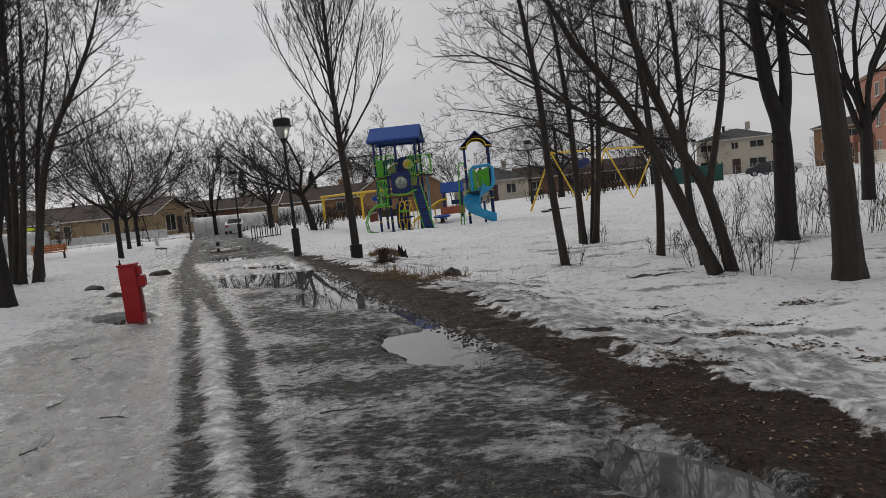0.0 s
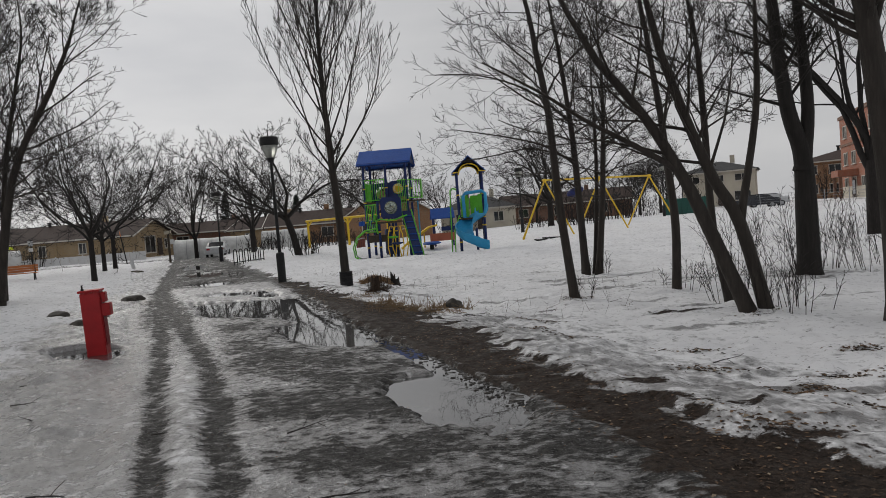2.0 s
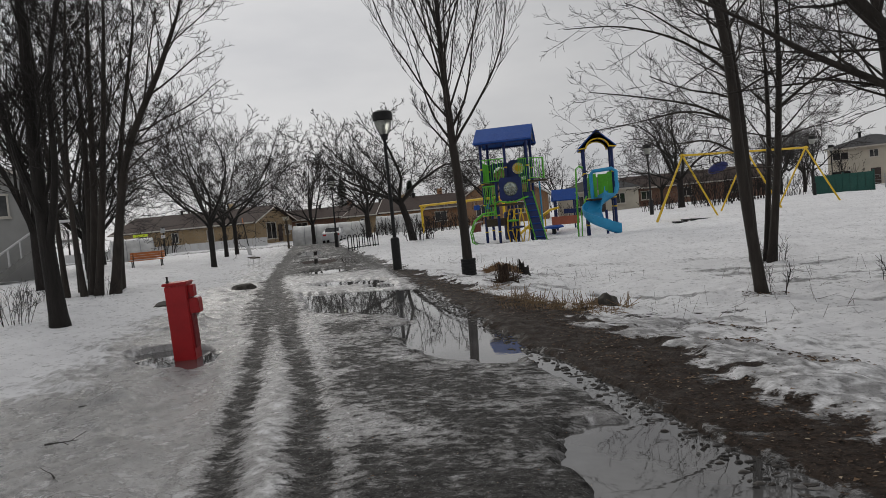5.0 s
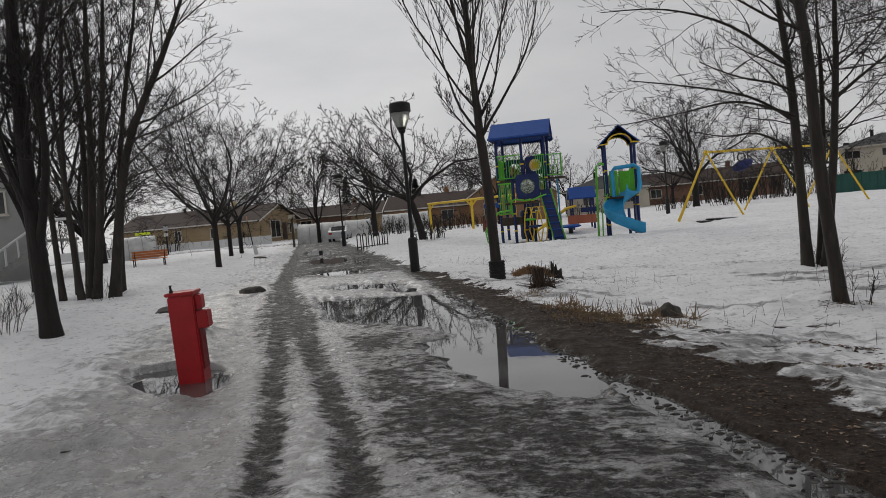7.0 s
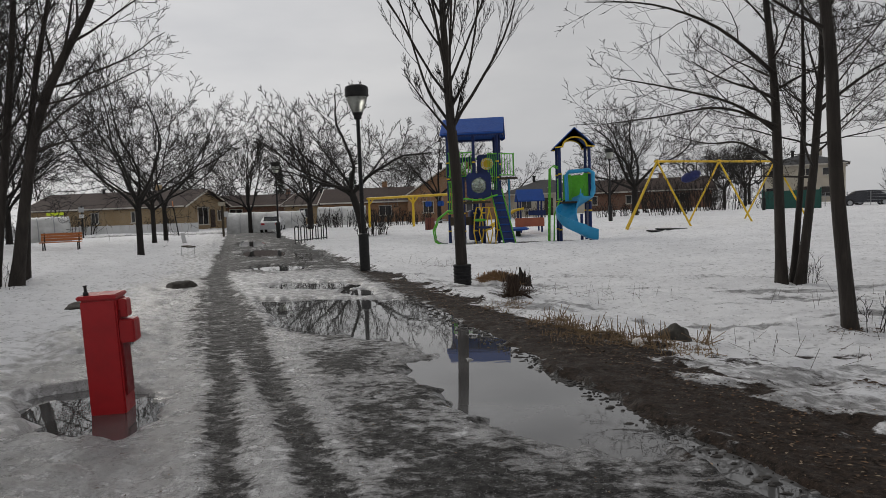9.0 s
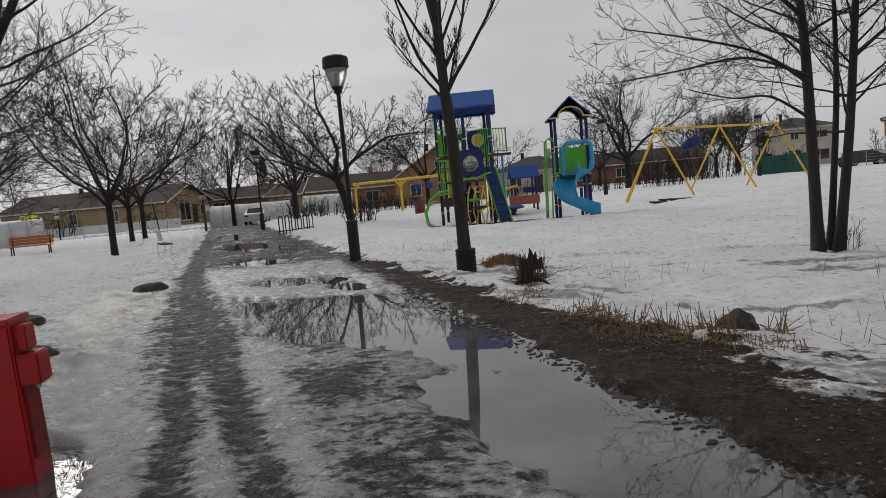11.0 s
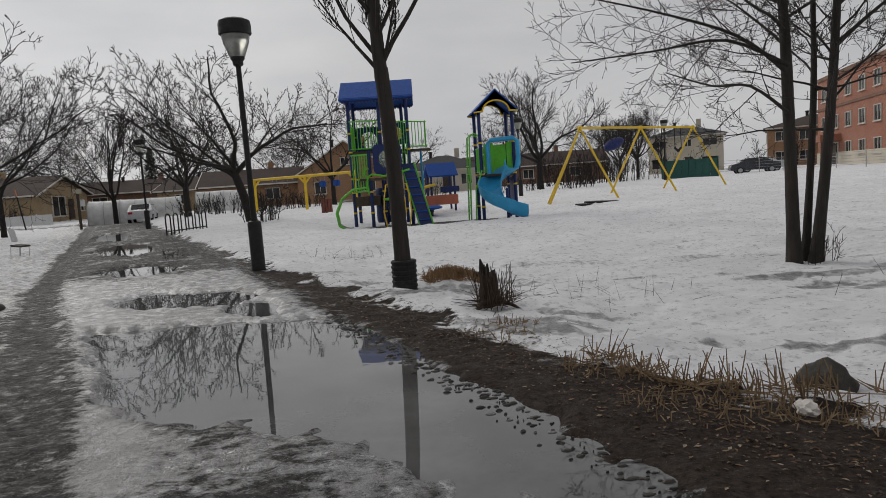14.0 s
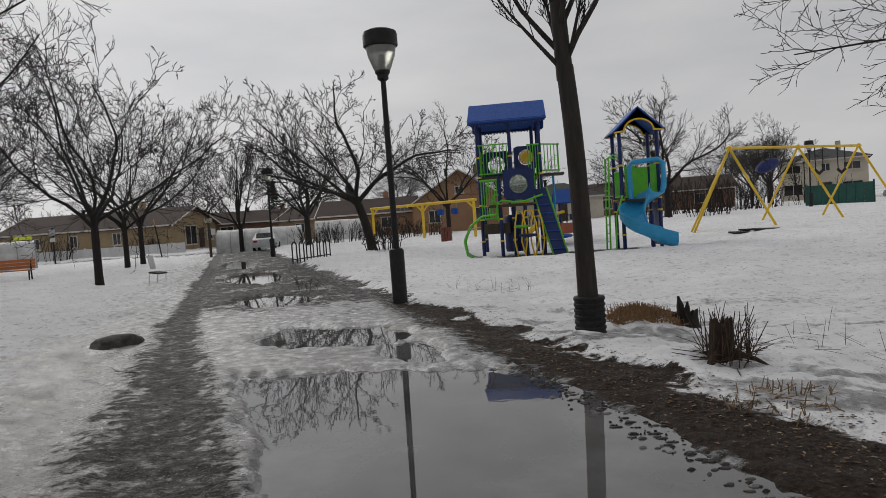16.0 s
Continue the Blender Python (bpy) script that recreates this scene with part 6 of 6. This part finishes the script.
litter(7, 7500, on_edge, 0.018, "dead leaves and crumbs on the muddy edge of the path", "leaf_litter", M_LEAF)
litter(8, 2600, lambda r: (lambda y: (r.uniform(0.9, 4.2) - 0.4 * y, y))(r.uniform(1, 16)), 0.009, "dark grit and crumbs on the icy path", "path_grit", M_LEAF)
litter(9, 1500, lambda r: (lambda y: (5.2 + abs(r.gauss(0, 3.0)) - 0.4 * y, y))(r.uniform(2, 22)), 0.014, "scattered dead leaves and bark bits on the snow", "snow_litter", M_LEAF)
litter(10, 500, lambda r: (lambda y: (0.8 - abs(r.gauss(0, 2.5)) - 0.4 * y, y))(r.uniform(2, 24)), 0.012, "scattered bark bits on the snow", "snow_litter", M_LEAF)


def shore_spot(r):
    y = r.uniform(5, 19)
    return (r.gauss(4.56, 0.1) - 0.4 * y, y)


def slush(seed, n, place, size, label, name, mat):
    """Low angular crumbs of wet soil and ice that break the surface at a shore, one object."""
    rng = random.Random(seed)
    verts, faces = [], []
    for _ in range(n):
        x, y = place(rng)
        q, turn = size * rng.uniform(0.35, 1.0) ** 2, rng.uniform(0, 6.28)
        o, sides = len(verts), 6
        for lift, wide in ((-0.02, 1.15), (0.004, 1.0), (0.012 * rng.uniform(0.4, 1.2), 0.55)):
            for k in range(sides):
                a = turn + 6.28318 * k / sides
                u = q * wide * rng.uniform(0.7, 1.2)
                verts.append((x + 1.5 * u * math.cos(a), y + 0.8 * u * math.sin(a), lift))
        for ring in (0, sides):
            faces += [(o + ring + k, o + ring + (k + 1) % sides, o + ring + sides + (k + 1) % sides, o + ring + sides + k) for k in range(sides)]
        faces.append(tuple(o + 2 * sides + k for k in range(sides)))
    mesh = bpy.data.meshes.new(name)
    mesh.from_pydata(verts, [], faces)
    mesh.materials.append(mat)
    return tagged(new(name, mesh), label, "slush", kind="stuff")


m = Nodes("wet_slush", 0.6)
m.color(m.ramp(m.n.new("ShaderNodeNewGeometry").outputs["Random Per Island"], (0.0, (0.012, 0.01, 0.009)), (0.7, (0.045, 0.038, 0.032)), (1.0, (0.2, 0.195, 0.19))))
slush(12, 1100, shore_spot, 0.026, "dark crumbs of wet soil and ice along the pools", "shore_slush", m.mat)


def clump_spot(r):
    cx, cy = r.choice([(4.6, 6.2), (5.0, 5.7), (4.1, 7.2), (5.6, 5.2), (3.2, 9.2), (4.4, 8.6), (2.7, 10.2), (5.4, 7.0), (3.7, 5.0), (6.3, 8.2), (3.0, 11.3), (6.35, 10.85), (4.2, 14.4)])
    return (cx + r.gauss(0, 0.22), cy + r.gauss(0, 0.09))


litter(11, 1500, clump_spot, 0.03, "clumps of dark wet leaves lying on the snow", "leaf_clump", M_LEAF)


def stone(seed, x, y, sx, sy, sz, label, sink=0.3):
    bm = bmesh.new()
    bmesh.ops.create_icosphere(bm, subdivisions=4, radius=1.0)
    for v in bm.verts:
        n_ = noise.noise(v.co * 1.3 + Vector((seed, 0, 0))) * 0.28 + noise.noise(v.co * 4 + Vector((0, seed, 0))) * 0.07
        v.co = v.co * (1 + n_)
        v.co = Vector((v.co.x * sx, v.co.y * sy, v.co.z * sz))
    ob = tagged(part("stone", bm, M_STONE, None, smooth=True), label, "stone")
    ob.matrix_world = pose(x, y, ground_z(x, y) + sz * (1 - 2 * sink) * 0.6, 0, 0, seed * 40)
    return ob


m = Nodes("grey_field_stone", 0.85)
g = m.noise(9, 6, 0.65)
m.color(m.ramp(g, (0.3, (0.02, 0.0175, 0.015)), (0.55, (0.055, 0.049, 0.041)), (0.75, (0.12, 0.11, 0.095))))
m.bump(g, 0.6, 0.03)
M_STONE = m.mat
stone(1, 1.55, 13.5, 0.22, 0.18, 0.17, "rounded grey-brown stone at the muddy edge")
stone(2, -7.7, 19.5, 0.42, 0.26, 0.17, "flat dark stone half buried in snow by the path", 0.6)
stone(3, -7.9, 16.2, 0.34, 0.24, 0.1, "flat dark stone half buried in snow")
stone(4, -5.9, 13.6, 0.22, 0.16, 0.1, "small reddish stone in the snow")

def broken_stub(seed, radius, height, sides=22, ragged=0.25, hollow=True):
    """A splintered stub of a trunk with an uneven rim and furrowed bark."""
    rng = random.Random(seed)
    bm = bmesh.new()
    tall = [height * (1 - ragged * rng.random()) for _ in range(sides)]
    furrow = [1 + rng.uniform(-0.1, 0.1) for _ in range(sides)]
    rings = []
    for u, wide in ((-0.35, 1.45), (0.0, 1.3), (0.2, 1.08), (0.5, 1.0), (0.8, 1.02), (1.0, 0.98)):
        rings.append([bm.verts.new((radius * wide * furrow[k] * math.cos(6.28318 * k / sides), radius * wide * furrow[k] * math.sin(6.28318 * k / sides), (tall[k] if u > 0.7 else height) * u)) for k in range(sides)])
    rings.append([bm.verts.new((v.co.x * 0.72, v.co.y * 0.72, v.co.z - 0.015)) for v in rings[-1]])
    rings.append([bm.verts.new((v.co.x * 0.5, v.co.y * 0.5, height * (0.45 if hollow else 0.8))) for v in rings[-1]])
    for a, b in zip(rings, rings[1:]):
        for k in range(sides):
            bm.faces.new((a[k], a[(k + 1) % sides], b[(k + 1) % sides], b[k]))
    bm.faces.new(rings[-1])
    bm.faces.new(rings[0][::-1])
    return bm


M_ROTTEN = bark("rotten_brown_wood", (0.034, 0.02, 0.013), 18)
stump = thing("tree_stump", pose(0.0, 18.98, ground_z(0.0, 18.98)), "rotten black stump with a splintered top", "stump")
part("stub", broken_stub(3, 0.1, 0.26, 16, 0.5), M_BARK_DARK, stump)
part("splinter", a_tube([(-0.09, 0.0, 0.0), (-0.1, 0.0, 0.28), (-0.12, 0.0, 0.4)], [0.055, 0.045, 0.012], 6), M_BARK_DARK, stump)
part("splinter", a_tube([(-0.03, -0.04, 0.0), (-0.03, -0.04, 0.24), (-0.02, -0.04, 0.33)], [0.045, 0.035, 0.01], 6), M_BARK_DARK, stump)
root = thing("fallen_log", pose(-0.45, 19.35, ground_z(-0.45, 19.35) - 0.03), "brown rotten log lying on a grassy mound", "log")
part("trunk", a_tube([(-0.35, 0.1, 0.0), (-0.15, 0.05, 0.06), (0.1, 0.0, 0.05), (0.42, -0.1, -0.02)], [0.04, 0.065, 0.065, 0.05], 10), M_ROTTEN, root, smooth=True)
stump = thing("tree_stump", pose(-0.33, 16.88, ground_z(-0.33, 16.88) - 0.04), "low brown stump with crumbling bark among dead stalks", "stump")
part("stub", broken_stub(8, 0.1, 0.45, 26, 0.3, False), M_ROTTEN, stump)
part("root", a_tube([(0.08, -0.05, 0.1), (0.26, -0.12, 0.03), (0.4, -0.2, -0.05)], [0.05, 0.04, 0.02], 8), M_ROTTEN, stump, smooth=True)
part("root", a_tube([(-0.08, -0.08, 0.1), (-0.2, -0.24, 0.02), (-0.28, -0.34, -0.05)], [0.05, 0.04, 0.02], 8), M_ROTTEN, stump, smooth=True)

# crumpled scrap of paper in the dry grass
bm = bmesh.new()
bmesh.ops.create_icosphere(bm, subdivisions=3, radius=0.055)
for v in bm.verts:
    v.co = v.co * (1 + 0.55 * noise.noise(v.co * 34)) * (1.3 if v.co.x > 0 else 0.9)
    v.co.z *= 0.75
scrap = tagged(part("paper_scrap", bm, painted("soiled_white_paper", (0.62, 0.58, 0.54), 0.7, 0.2, scale=20), None), "crumpled soiled white paper in the dry grass", "litter")
scrap.matrix_world = pose(0.95, 12.85, ground_z(0.95, 12.85) + 0.035, 10, 0, 30)


def stick(seed, x, y, length, ang):
    w = Wood(seed)
    w.grow((0, 0, 0.012), (math.cos(radians(ang)), math.sin(radians(ang)), 0.02), length, 0.008, 0, habit(levels=1, kids=[3], angle=[40], ratio=[0.35], lift=-0.005, wander=0.12, tip=0.003))
    mesh = bpy.data.meshes.new("stick")
    mesh.from_pydata(w.verts[0] + w.verts[1], [], w.faces[0] + [tuple(i + len(w.verts[0]) for i in f) for f in w.faces[1]])
    mesh.materials.append(M_TWIG)
    ob = tagged(new("stick", mesh), "fallen dark twig lying on the ice", "stick", "fallen twigs")
    ob.matrix_world = pose(x, y, ground_z(x, y) + 0.005)


for k, (x, y, ln, a) in enumerate(((-1.9, 5.0, 0.25, 80), (-1.4, 3.9, 0.22, 60), (0.7, 4.3, 0.3, 25), (-1.2, 4.6, 0.2, 5), (-1.0, 5.9, 0.3, 10), (-2.9, 7.0, 0.22, 30), (-2.3, 6.4, 0.16, 140), (-3.6, 8.2, 0.2, 15), (0.2, 5.6, 0.35, 30), (-5.6, 13.9, 0.35, 170), (-6.2, 17.4, 0.4, 160), (4.3, 7.6, 0.35, 20), (5.2, 6.9, 0.3, 150), (-1.6, 14.2, 0.3, 15))):
    stick(200 + k, x, y, ln, a)


# ---- line of woods far behind the houses ----
def wood_line():
    rng = random.Random(77)
    kinds = []
    for k in range(5):
        w = Wood(300 + k)
        w.grow((0, 0, 0), (0, 0, 1), 8.0, 0.2, 0, habit(levels=2, kids=[13, 7], angle=[38, 36], ratio=[0.5, 0.42], lift=0.07, tip=0.03, clear=0.15))
        v = np.array(w.verts[0] + w.verts[1])
        f = np.array([q for q in w.faces[0]] + [tuple(i + len(w.verts[0]) for i in q) for q in w.faces[1]])
        kinds.append((v, f))
    vs, fs, off = [], [], 0
    for k in range(80):
        v, f = kinds[rng.randrange(5)]
        a = radians(rng.uniform(-62, 62))
        d = rng.uniform(108, 150)
        size = rng.uniform(0.55, 1.15) * (0.75 if abs(a) < 0.6 else 1.0)
        turn = rng.uniform(0, 6.28)
        c, s_ = math.cos(turn) * size, math.sin(turn) * size
        p = v @ np.array([[c, s_, 0], [-s_, c, 0], [0, 0, size]]) + np.array([d * math.sin(a) - 3, d * math.cos(a) + 8, 0])
        vs.append(p)
        fs.append(f + off)
        off += len(v)
    mesh = bpy.data.meshes.new("far_woods")
    mesh.from_pydata(np.concatenate(vs).tolist(), [], np.concatenate(fs).tolist())
    mesh.materials.append(M_TWIG)
    tagged(new("far_woods", mesh), "bare grey-brown woods behind the houses", "woods", kind="stuff")


wood_line()
